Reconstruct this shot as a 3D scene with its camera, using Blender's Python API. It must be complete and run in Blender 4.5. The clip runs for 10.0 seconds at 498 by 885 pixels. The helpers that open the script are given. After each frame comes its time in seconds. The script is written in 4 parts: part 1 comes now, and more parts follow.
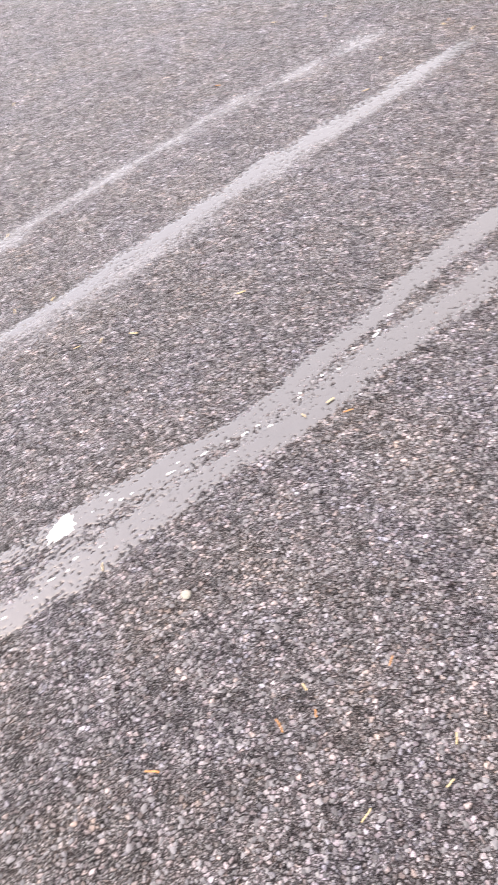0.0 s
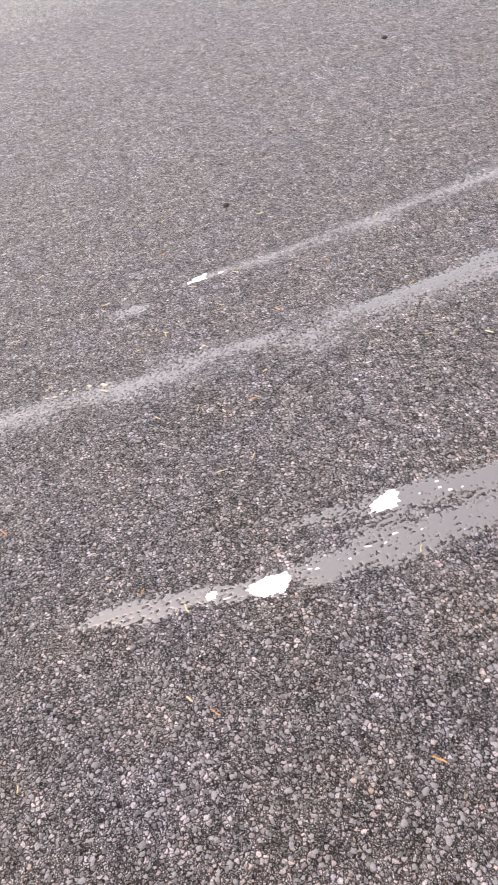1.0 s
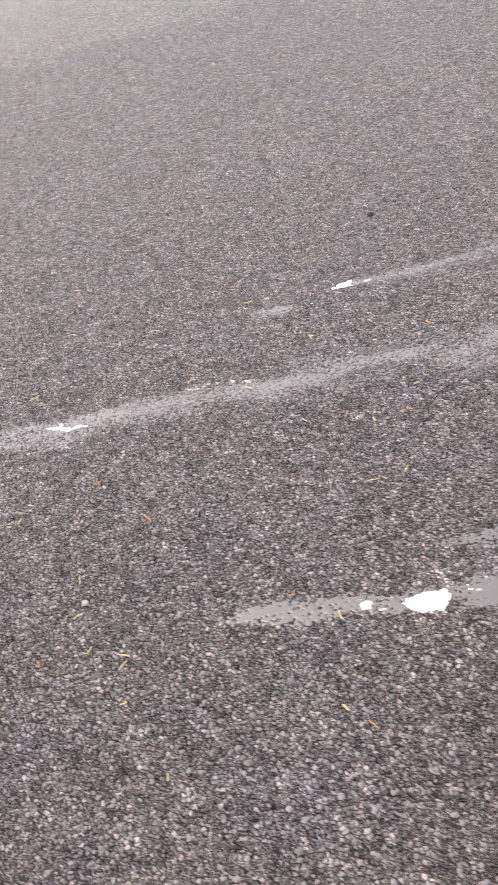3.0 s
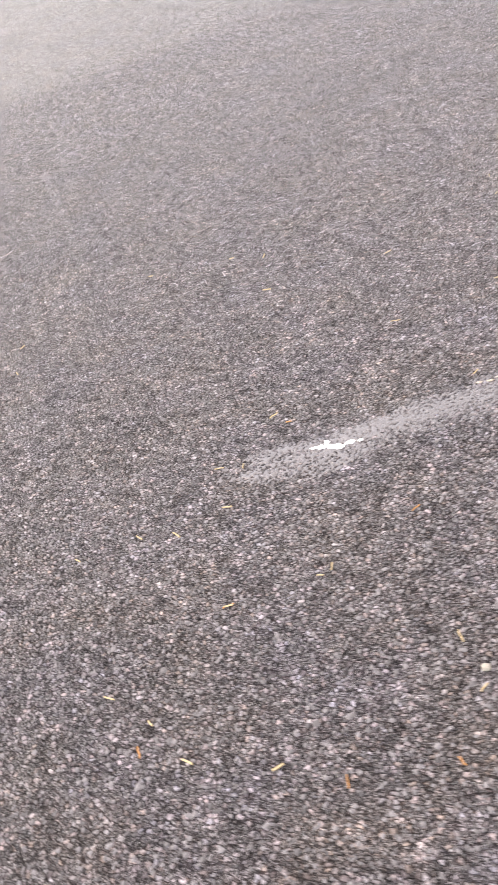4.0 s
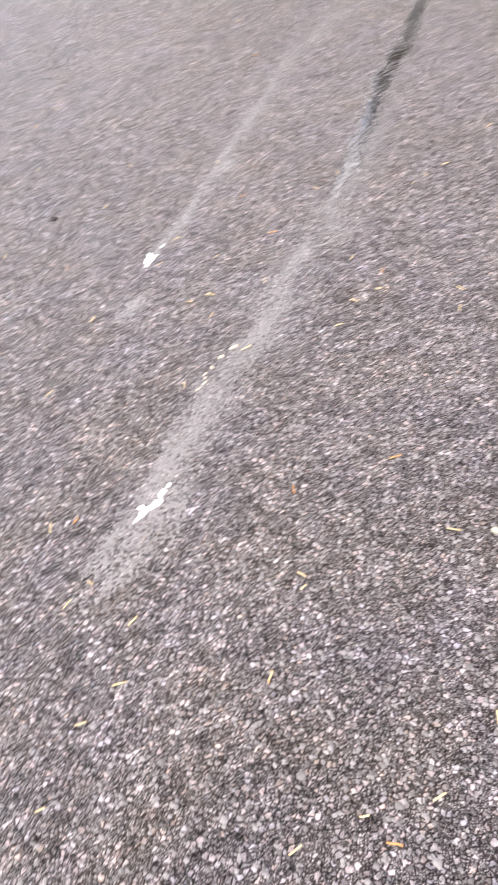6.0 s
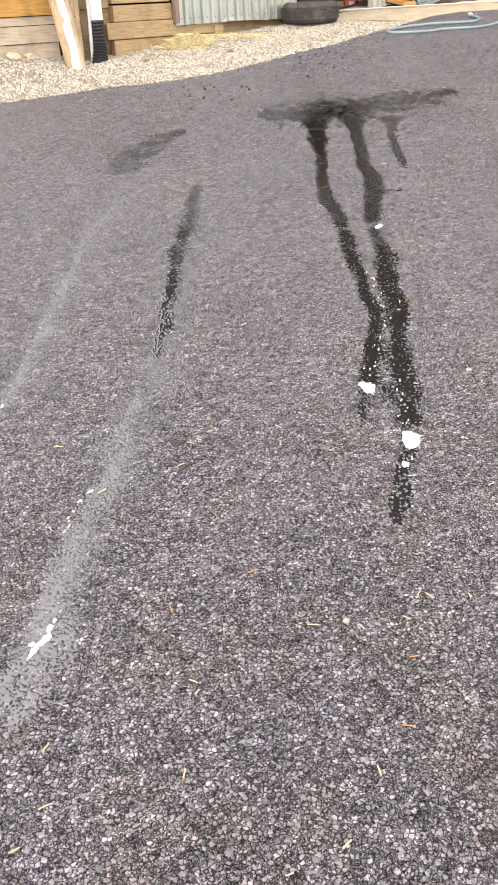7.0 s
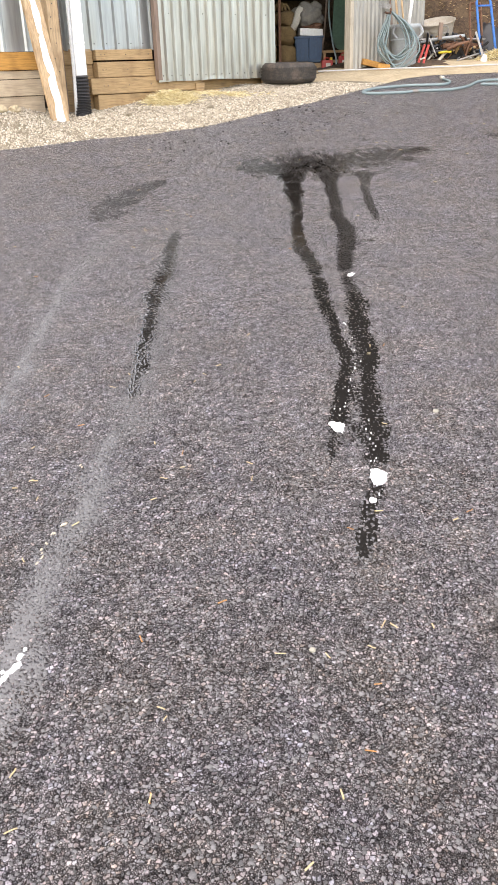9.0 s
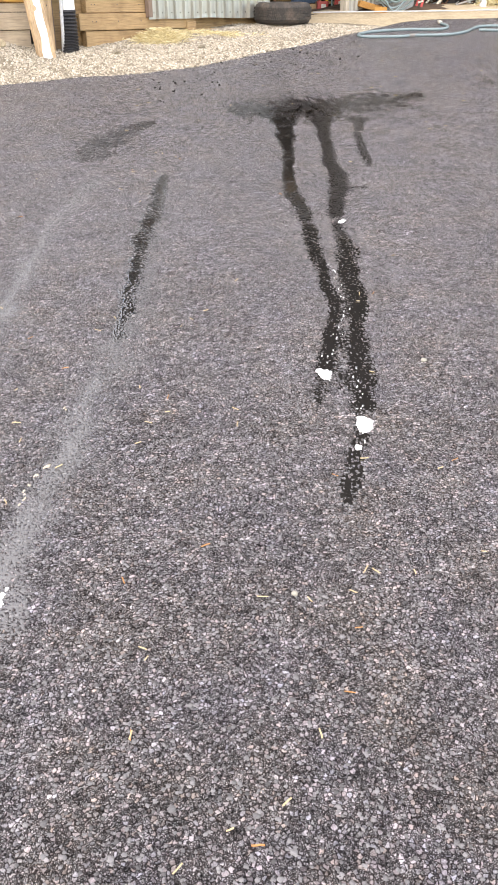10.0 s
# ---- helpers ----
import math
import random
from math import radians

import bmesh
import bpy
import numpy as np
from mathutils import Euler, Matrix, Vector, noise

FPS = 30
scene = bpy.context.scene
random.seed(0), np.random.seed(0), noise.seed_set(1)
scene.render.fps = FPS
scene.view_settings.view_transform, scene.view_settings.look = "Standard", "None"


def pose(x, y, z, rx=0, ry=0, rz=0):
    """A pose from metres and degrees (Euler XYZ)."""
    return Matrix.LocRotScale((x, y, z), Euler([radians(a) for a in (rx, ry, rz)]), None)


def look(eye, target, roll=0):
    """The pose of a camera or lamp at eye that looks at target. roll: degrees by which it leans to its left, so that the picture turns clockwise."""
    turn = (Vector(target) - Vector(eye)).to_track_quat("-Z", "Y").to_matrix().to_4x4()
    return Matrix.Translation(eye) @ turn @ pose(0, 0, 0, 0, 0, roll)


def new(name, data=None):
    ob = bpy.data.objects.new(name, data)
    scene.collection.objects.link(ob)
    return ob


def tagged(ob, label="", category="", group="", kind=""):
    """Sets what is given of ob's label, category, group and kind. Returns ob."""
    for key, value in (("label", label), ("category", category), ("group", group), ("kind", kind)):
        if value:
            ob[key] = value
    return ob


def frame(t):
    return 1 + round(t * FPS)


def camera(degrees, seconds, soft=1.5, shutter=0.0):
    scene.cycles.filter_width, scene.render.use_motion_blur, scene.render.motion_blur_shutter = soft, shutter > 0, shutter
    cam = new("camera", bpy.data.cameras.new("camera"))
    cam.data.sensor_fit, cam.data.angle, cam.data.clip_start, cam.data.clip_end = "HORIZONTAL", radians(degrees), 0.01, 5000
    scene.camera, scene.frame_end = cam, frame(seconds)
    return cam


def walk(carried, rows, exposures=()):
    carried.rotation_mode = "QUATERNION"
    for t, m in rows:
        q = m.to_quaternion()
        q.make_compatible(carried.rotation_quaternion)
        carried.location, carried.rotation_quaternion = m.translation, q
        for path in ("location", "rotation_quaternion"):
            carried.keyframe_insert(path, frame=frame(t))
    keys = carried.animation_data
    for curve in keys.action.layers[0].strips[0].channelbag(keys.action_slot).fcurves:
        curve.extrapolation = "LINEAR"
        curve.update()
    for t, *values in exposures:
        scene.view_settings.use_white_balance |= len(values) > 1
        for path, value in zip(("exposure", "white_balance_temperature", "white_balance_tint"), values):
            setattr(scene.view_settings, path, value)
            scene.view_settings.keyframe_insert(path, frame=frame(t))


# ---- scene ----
cam = camera(33.21, 10.0, soft=0.8, shutter=0.22)
PATH = [
    (0.0, pose(1.631, 2.486, 1.697, 47.74, 6.80, 50.24)),
    (0.5, pose(1.574, 2.359, 1.696, 47.96, 7.08, 62.17)),
    (1.0, pose(1.565, 2.276, 1.702, 50.36, 6.51, 72.70)),
    (1.5, pose(1.581, 2.297, 1.710, 51.92, 5.45, 78.12)),
    (2.0, pose(1.602, 2.317, 1.707, 52.71, 5.32, 80.26)),
    (2.5, pose(1.604, 2.271, 1.692, 52.01, 4.07, 80.18)),
    (3.0, pose(1.496, 2.032, 1.693, 51.76, 4.24, 79.29)),
    (3.2, pose(1.415, 1.908, 1.684, 51.83, 4.44, 79.64)),
    (4.3, pose(0.842, 1.179, 1.399, 52.30, 12.27, 71.34)),
    (4.5, pose(0.778, 1.085, 1.426, 48.59, 13.78, 66.16)),
    (5.0, pose(0.476, 0.888, 1.398, 44.61, 12.13, 52.30)),
    (5.5, pose(0.256, 0.668, 1.387, 48.37, 9.08, 35.09)),
    (6.0, pose(0.140, 0.530, 1.357, 54.13, 6.42, 16.69)),
    (6.2, pose(0.065, 0.497, 1.385, 57.40, 4.61, 9.00)),
    (7.3, pose(-0.015, 0.180, 1.535, 64.09, 2.60, 0.46)),
    (7.5, pose(-0.023, 0.167, 1.553, 65.66, 2.15, 0.06)),
    (8.0, pose(-0.011, 0.169, 1.539, 66.72, 1.84, -0.07)),
    (8.5, pose(-0.002, 0.171, 1.527, 66.66, 1.94, -0.07)),
    (9.0, pose(0.016, 0.175, 1.490, 66.00, 1.89, -0.15)),
    (9.5, pose(0.025, 0.175, 1.477, 64.27, 1.36, -0.42)),
    (10.0, pose(0.018, 0.183, 1.460, 62.77, 0.60, -0.56)),
]
walk(cam, PATH, [(0.0, 2.3, 7900, 18), (1.0, 1.87, 7900, 18), (3.2, 1.73, 8000, 15), (4.5, 2.1, 8100, 19), (5.5, 2.15, 8100, 18), (6.1, 2.36, 7900, 16), (7.4, 1.95, 7750, 12), (9.0, 1.92, 7700, 12), (10.0, 2.0, 7600, 12)])

# ---- light: a bright hazy sky, with a soft sun over the open side ----
world = bpy.data.worlds.new("sky")
scene.world = world
world.use_nodes = True
wt = world.node_tree
sky = wt.nodes.new("ShaderNodeTexSky")
sky.sky_type = "NISHITA"
sky.sun_disc = False
sky.sun_elevation = radians(58)
sky.sun_rotation = radians(-140)
sky.air_density, sky.dust_density, sky.ozone_density = 0.8, 0.7, 0.3
wt.links.new(sky.outputs["Color"], wt.nodes["Background"].inputs["Color"])
wt.nodes["Background"].inputs["Strength"].default_value = 0.15
sun_data = bpy.data.lights.new("sun", "SUN")
sun_data.energy, sun_data.angle, sun_data.color = 1.5, radians(164), (1.0, 0.93, 0.83)
sun = new("sun", sun_data)
sun.matrix_world = look((-3.41, -4.06, 8.48), (0, 0, 0))


# ---- materials ----
def nodes_of(name):
    m = bpy.data.materials.new(name)
    m.use_nodes = True
    t = m.node_tree
    return m, t, t.nodes["Principled BSDF"]


def node(t, kind, **values):
    n = t.nodes.new(kind)
    for k, v in values.items():
        n.inputs[k.replace("_", " ")].default_value = v
    return n


def ramp(t, fac, stops):
    r = t.nodes.new("ShaderNodeValToRGB")
    e = r.color_ramp.elements
    while len(e) < len(stops):
        e.new(0.5)
    for i, (p, col) in enumerate(stops):
        e[i].position = p
        e[i].color = (*col, 1) if len(col) == 3 else col
    t.links.new(fac, r.inputs[0])
    return r.outputs["Color"]


def mix(t, mode, fac, a, b):
    n = t.nodes.new("ShaderNodeMix")
    n.data_type, n.blend_type = "RGBA", mode
    for sock, v in ((n.inputs[0], fac), (n.inputs[6], a), (n.inputs[7], b)):
        if isinstance(v, (int, float)):
            sock.default_value = v
        elif isinstance(v, tuple):
            sock.default_value = (*v, 1)
        else:
            t.links.new(v, sock)
    return n.outputs[2]


def coords(t, scale=(1, 1, 1), kind="Object"):
    c = t.nodes.new("ShaderNodeTexCoord")
    m = t.nodes.new("ShaderNodeMapping")
    m.inputs["Scale"].default_value = scale
    t.links.new(c.outputs[kind], m.inputs["Vector"])
    return m.outputs["Vector"]


def noise_tex(t, vec, scale, detail=4.0, rough=0.6):
    n = node(t, "ShaderNodeTexNoise", Scale=scale, Detail=detail, Roughness=rough)
    t.links.new(vec, n.inputs["Vector"])
    return n.outputs["Fac"]


def bump(t, bsdf, height, strength, distance, normal=None):
    b = node(t, "ShaderNodeBump", Strength=strength, Distance=distance)
    t.links.new(height, b.inputs["Height"])
    if normal is not None:
        t.links.new(normal, b.inputs["Normal"])
    t.links.new(b.outputs["Normal"], bsdf.inputs["Normal"])
    return b.outputs["Normal"]


def plain(name, color, rough=0.6, metal=0.0, vary=0.25, scale=12.0, stretch=(1, 1, 1), dirt=None, bumpy=0.15, coat=0.0):
    """A surface of one colour with grain at two scales and, if given, dirt in blotches."""
    m, t, p = nodes_of(name)
    v = coords(t, stretch)
    fine, broad = noise_tex(t, v, scale * 6, 5), noise_tex(t, v, scale, 3)
    dark = tuple(c * (1 - vary) for c in color)
    light = tuple(min(1, c * (1 + vary)) for c in color)
    col = ramp(t, fine, [(0.3, dark), (0.7, light)])
    col = mix(t, "MULTIPLY", 0.7, col, ramp(t, broad, [(0.3, (1 - vary,) * 3), (0.65, (1, 1, 1))]))
    if dirt:
        col = mix(t, "MIX", ramp(t, noise_tex(t, v, scale * 0.6, 6, 0.7), [(0.5, (0, 0, 0)), (0.72, (0.8, 0.8, 0.8))]), col, dirt)
    t.links.new(col, p.inputs["Base Color"])
    p.inputs["Roughness"].default_value, p.inputs["Metallic"].default_value = rough, metal
    p.inputs["Coat Weight"].default_value = coat
    bump(t, p, fine, bumpy, 0.004)
    return m


def wood(name, color, grey=0.0, along=(0.7, 12, 12), turn=0.0):
    """Grain stretched along one axis, after turning it to the wall's direction."""
    m, t, p = nodes_of(name)
    c = t.nodes.new("ShaderNodeTexCoord")
    spin = t.nodes.new("ShaderNodeMapping")
    spin.inputs["Rotation"].default_value = (0, 0, radians(-turn))
    grow = t.nodes.new("ShaderNodeMapping")
    grow.inputs["Scale"].default_value = along
    t.links.new(c.outputs["Object"], spin.inputs["Vector"])
    t.links.new(spin.outputs["Vector"], grow.inputs["Vector"])
    v = grow.outputs["Vector"]
    grain, knots = noise_tex(t, v, 9, 6, 0.65), noise_tex(t, coords(t, (1, 1, 1)), 5, 2)
    dark = tuple(c * 0.55 for c in color)
    col = ramp(t, grain, [(0.3, dark), (0.52, color), (0.75, tuple(min(1, c * 1.25) for c in color))])
    col = mix(t, "MULTIPLY", 0.8, col, ramp(t, knots, [(0.3, (0.6, 0.55, 0.5)), (0.55, (1, 1, 1))]))
    if grey:
        col = mix(t, "MIX", grey, col, (0.34, 0.32, 0.29))
    t.links.new(col, p.inputs["Base Color"])
    p.inputs["Roughness"].default_value = 0.75
    bump(t, p, grain, 0.3, 0.004)
    return m


def asphalt_material():
    m, t, p = nodes_of("asphalt")
    v = coords(t)
    # irregular stone outlines: the coordinates are stirred a little
    stir = node(t, "ShaderNodeTexNoise", Scale=130.0, Detail=2.0)
    t.links.new(v, stir.inputs["Vector"])
    off = t.nodes.new("ShaderNodeVectorMath")
    off.operation = "MULTIPLY_ADD"
    off.inputs[1].default_value = (0.009, 0.009, 0.009)
    t.links.new(stir.outputs["Color"], off.inputs[0])
    t.links.new(v, off.inputs[2])
    w = off.outputs[0]

    def cells(scale):
        a = node(t, "ShaderNodeTexVoronoi", Scale=scale, Randomness=1.0)
        b = t.nodes.new("ShaderNodeTexVoronoi")
        b.feature = "DISTANCE_TO_EDGE"
        b.inputs["Scale"].default_value = scale
        for n in (a, b):
            t.links.new(w, n.inputs["Vector"])
        c = t.nodes.new("ShaderNodeSeparateColor")
        t.links.new(a.outputs["Color"], c.inputs[0])
        return c, b.outputs["Distance"], a.outputs["Distance"]

    big, big_edge, big_d = cells(108.0)
    small, small_edge, small_d = cells(235.0)
    # worn edges: the binder creeps over some stones and leaves others bare
    worn = noise_tex(t, v, 160, 3, 0.7)

    def eaten(edge, amount):
        n = t.nodes.new("ShaderNodeMath")
        n.operation = "MULTIPLY_ADD"
        n.inputs[1].default_value = amount
        t.links.new(worn, n.inputs[0])
        t.links.new(edge, n.inputs[2])
        return n.outputs[0]

    big_rim, small_rim = eaten(big_edge, -0.12), eaten(small_edge, -0.14)
    stone = ramp(t, big.outputs[0], [(0.0, (0.08, 0.075, 0.076)), (0.4, (0.22, 0.208, 0.209)), (0.8, (0.35, 0.334, 0.335)), (1.0, (0.37, 0.357, 0.357))])
    hue = ramp(t, big.outputs[2], [(0.0, (0.93, 0.99, 1.06)), (0.35, (1.0, 1.0, 1.0)), (0.7, (1.05, 0.985, 1.0)), (1.0, (1.1, 0.99, 0.88))])
    stone = mix(t, "MULTIPLY", 1.0, stone, hue)
    fines = ramp(t, small.outputs[0], [(0.0, (0.045, 0.041, 0.041)), (0.5, (0.19, 0.178, 0.178)), (1.0, (0.35, 0.333, 0.333))])
    stone = mix(t, "MULTIPLY", 1.0, stone, ramp(t, big_rim, [(0.0, (0.14, 0.131, 0.129)), (0.1, (1, 1, 1))]))
    fines = mix(t, "MULTIPLY", 1.0, fines, ramp(t, small_rim, [(0.0, (0.14, 0.131, 0.129)), (0.19, (1, 1, 1))]))
    pick = ramp(t, big.outputs[1], [(0.56, (0, 0, 0)), (0.6, (1, 1, 1))])
    col = mix(t, "MIX", pick, fines, stone)
    # clusters of stones, bare or bound in dark fines
    lumps = node(t, "ShaderNodeTexVoronoi", Scale=46.0, Randomness=1.0)
    t.links.new(w, lumps.inputs["Vector"])
    sep3 = t.nodes.new("ShaderNodeSeparateColor")
    t.links.new(lumps.outputs["Color"], sep3.inputs[0])
    col = mix(t, "MULTIPLY", 1.0, col, ramp(t, sep3.outputs[0], [(0.0, (0.62, 0.61, 0.61)), (0.5, (0.98, 0.97, 0.97)), (1.0, (1.34, 1.32, 1.32))]))
    grit = noise_tex(t, v, 420, 4, 0.7)
    col = mix(t, "MULTIPLY", 1.0, col, ramp(t, grit, [(0.3, (0.6, 0.59, 0.59)), (0.7, (1.32, 1.31, 1.31))]))
    clump = noise_tex(t, v, 24, 3, 0.65)
    col = mix(t, "MULTIPLY", 1.0, col, ramp(t, clump, [(0.3, (0.64, 0.63, 0.63)), (0.7, (1.36, 1.34, 1.34))]))
    patch = noise_tex(t, v, 2.1, 5, 0.62)
    col = mix(t, "MULTIPLY", 1.0, col, ramp(t, patch, [(0.3, (0.8, 0.805, 0.82)), (0.7, (1.06, 1.075, 1.09))]))
    tint = noise_tex(t, v, 5.0, 4)
    col = mix(t, "MULTIPLY", 1.0, col, ramp(t, tint, [(0.35, (0.97, 0.975, 1.05)), (0.65, (1.06, 1.01, 0.93))]))
    t.links.new(col, p.inputs["Base Color"])
    t.links.new(ramp(t, big.outputs[2], [(0.0, (0.3,) * 3), (1.0, (0.52,) * 3)]), p.inputs["Roughness"])
    p.inputs["IOR"].default_value = 1.6
    # dusty sheen, added to brighten the stones at grazing angles
    p.inputs["Sheen Roughness"].default_value = 0.4
    p.inputs["Diffuse Roughness"].default_value = 0.8
    # stones have a slight shine; gloss is cut in gaps to imitate cavity shade
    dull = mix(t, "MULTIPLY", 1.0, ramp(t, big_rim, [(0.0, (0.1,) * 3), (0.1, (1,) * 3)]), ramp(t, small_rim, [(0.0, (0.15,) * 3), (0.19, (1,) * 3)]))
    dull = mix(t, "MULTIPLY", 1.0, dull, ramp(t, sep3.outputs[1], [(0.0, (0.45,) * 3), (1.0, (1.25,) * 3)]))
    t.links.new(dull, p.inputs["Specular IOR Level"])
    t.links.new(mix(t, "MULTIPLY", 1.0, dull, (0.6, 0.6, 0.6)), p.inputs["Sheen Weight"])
    n1 = bump(t, p, ramp(t, big_edge, [(0.0, (0,) * 3), (0.3, (1,) * 3)]), 0.8, 0.004)
    n2 = bump(t, p, ramp(t, small_edge, [(0.0, (0,) * 3), (0.35, (1,) * 3)]), 0.7, 0.002, n1)
    bump(t, p, clump, 0.35, 0.008, n2)
    return m


def island_material(name, stops, rough=0.7, scale=300.0):
    m, t, p = nodes_of(name)
    g = t.nodes.new("ShaderNodeNewGeometry")
    col = ramp(t, g.outputs["Random Per Island"], stops)
    fine = noise_tex(t, coords(t), scale, 4)
    col = mix(t, "MULTIPLY", 0.7, col, ramp(t, fine, [(0.3, (0.6,) * 3), (0.7, (1.15,) * 3)]))
    t.links.new(col, p.inputs["Base Color"])
    p.inputs["Roughness"].default_value = rough
    bump(t, p, fine, 0.4, 0.002)
    return m


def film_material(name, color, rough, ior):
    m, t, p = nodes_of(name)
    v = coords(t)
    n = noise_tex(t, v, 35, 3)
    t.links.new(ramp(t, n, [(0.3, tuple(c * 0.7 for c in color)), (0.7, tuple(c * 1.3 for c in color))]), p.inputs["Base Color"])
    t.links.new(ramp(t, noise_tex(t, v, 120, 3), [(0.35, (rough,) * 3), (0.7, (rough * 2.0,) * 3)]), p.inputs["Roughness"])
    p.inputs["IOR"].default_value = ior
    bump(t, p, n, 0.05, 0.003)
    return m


def foam_material(name, color):
    m, t, p = nodes_of(name)
    v = coords(t)
    cells = node(t, "ShaderNodeTexVoronoi", Scale=260.0)
    t.links.new(v, cells.inputs["Vector"])
    t.links.new(ramp(t, noise_tex(t, v, 90, 4), [(0.3, tuple(c * 0.9 for c in color)), (0.7, color)]), p.inputs["Base Color"])
    p.inputs["Roughness"].default_value = 0.5
    p.inputs["Subsurface Weight"].default_value = 0.3
    p.inputs["Subsurface Radius"].default_value = (0.004, 0.004, 0.004)
    bump(t, p, cells.outputs["Distance"], 0.4, 0.002)
    return m


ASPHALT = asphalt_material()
STONES = island_material("aggregate", [(0.0, (0.07, 0.067, 0.067)), (0.5, (0.155, 0.149, 0.15)), (0.85, (0.215, 0.207, 0.208)), (1.0, (0.225, 0.217, 0.217))])
EARTH = plain("earth", (0.2, 0.15, 0.1), 0.9, vary=0.4, scale=3)
GRAVEL_BED = plain("gravel_bed", (0.22, 0.185, 0.13), 0.9, vary=0.45, scale=18)
GRAVEL = island_material("gravel_stones", [(0.0, (0.16, 0.13, 0.09)), (0.4, (0.38, 0.325, 0.245)), (0.8, (0.52, 0.46, 0.36)), (1.0, (0.62, 0.57, 0.49))], 0.85, 90.0)
CONCRETE = plain("concrete", (0.47, 0.38, 0.25), 0.85, vary=0.25, scale=5, dirt=(0.3, 0.23, 0.13))
# FILM and THIN use an IOR above water's to boost the sky's reflection
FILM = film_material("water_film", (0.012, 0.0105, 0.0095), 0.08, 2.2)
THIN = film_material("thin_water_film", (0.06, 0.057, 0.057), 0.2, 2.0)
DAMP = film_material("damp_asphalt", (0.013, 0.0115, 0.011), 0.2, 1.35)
FOAM = foam_material("foam", (0.86, 0.86, 0.85))
FROTH = foam_material("cream_froth", (0.5, 0.44, 0.35))
GALV = plain("galvanised_sheet", (0.44, 0.45, 0.445), 0.32, 0.7, vary=0.2, scale=4, stretch=(1, 1, 0.08), dirt=(0.45, 0.43, 0.38), bumpy=0.04)
DOORSHEET = plain("weathered_sheet", (0.5, 0.49, 0.445), 0.34, 0.75, vary=0.22, scale=4, stretch=(1, 1, 0.08), dirt=(0.5, 0.46, 0.38), bumpy=0.04)
CORRUGATED = plain("corrugated_sheet", (0.36, 0.345, 0.31), 0.5, 0.25, vary=0.22, scale=5, stretch=(1, 1, 0.1), dirt=(0.34, 0.29, 0.22), bumpy=0.04)
TIMBER = wood("brown_timber", (0.4, 0.26, 0.125), 0.04, turn=42.0)
TIMBER_PALE = wood("weathered_timber", (0.52, 0.39, 0.25), 0.25, turn=42.0)
ORANGE = wood("orange_timber", (0.5, 0.25, 0.06), turn=42.0)
POSTWOOD = wood("post_timber", (0.55, 0.38, 0.22), 0.06, (12, 12, 0.7))
JAMBWOOD = wood("pale_jamb", (0.5, 0.43, 0.33), 0.2, (12, 12, 0.7))
TRIM = wood("brown_trim", (0.2, 0.12, 0.08), 0.2, (12, 12, 0.7))
WHITE = plain("white_paint", (0.82, 0.81, 0.78), 0.45, vary=0.06, scale=8, dirt=(0.6, 0.55, 0.47), bumpy=0.03)
BLACKPLASTIC = plain("black_plastic", (0.03, 0.03, 0.033), 0.4, vary=0.3, scale=20)
CONDUIT = plain("grey_conduit", (0.5, 0.5, 0.5), 0.5, vary=0.12, scale=10)
RUBBER = plain("tyre_rubber", (0.05, 0.042, 0.036), 0.75, vary=0.35, scale=14, dirt=(0.16, 0.12, 0.09))
HOSE = plain("hose_green_grey", (0.2, 0.26, 0.265), 0.45, vary=0.18, scale=25)
# near-black, so the colour itself carries the shade inside the barn
INTERIOR_SHADE = plain("interior_shade", (0.032, 0.023, 0.017), 0.9, vary=0.4, scale=4)
BANK = plain("leafy_bank", (0.075, 0.045, 0.026), 0.95, vary=0.6, scale=6, dirt=(0.15, 0.1, 0.052), bumpy=0.6)


# ---- mesh helpers ----
def mesh_object(name, verts, faces, material, parent=None, label="", smooth=False):
    me = bpy.data.meshes.new(name)
    base = parent["base"] if parent is not None else (0, 0, 0)
    me.from_pydata([(a - base[0], b - base[1], c - base[2]) for a, b, c in verts], [], faces)
    if smooth:
        me.polygons.foreach_set("use_smooth", [True] * len(me.polygons))
    me.materials.append(material)
    me.update()
    ob = new(name, me)
    if parent is not None:
        ob.parent = parent
        ob["base"] = tuple(base)
    if label:
        ob["label"] = label
    return ob


def part(name, bm, material, parent, label="", smooth=False):
    """Links a bmesh, in world metres, as one mesh under a thing or a part."""
    verts = [tuple(v.co) for v in bm.verts]
    bm.verts.index_update()
    faces = [[v.index for v in f.verts] for f in bm.faces]
    bm.free()
    return mesh_object(name, verts, faces, material, parent, label, smooth)


def thing(name, at, label, category, group="", kind=""):
    ob = new(name)
    ob.location = at
    ob["base"] = tuple(at)
    ob.empty_display_size = 0.1
    return tagged(ob, label, category, group, kind)


def box(m, size, bevel=0.004):
    """A bevelled box of that size, centred on the pose m."""
    bm = bmesh.new()
    bmesh.ops.create_cube(bm, size=1.0, matrix=Matrix.Diagonal((*size, 1)))
    if bevel:
        bmesh.ops.bevel(bm, geom=bm.edges[:], offset=min(bevel, min(size) * 0.3), segments=2, affect="EDGES", profile=0.6)
    bmesh.ops.transform(bm, matrix=m, verts=bm.verts)
    return bm


def joined(*bms):
    out = bmesh.new()
    for bm in bms:
        me = bpy.data.meshes.new("tmp")
        bm.to_mesh(me)
        bm.free()
        out.from_mesh(me)
        bpy.data.meshes.remove(me)
    return out


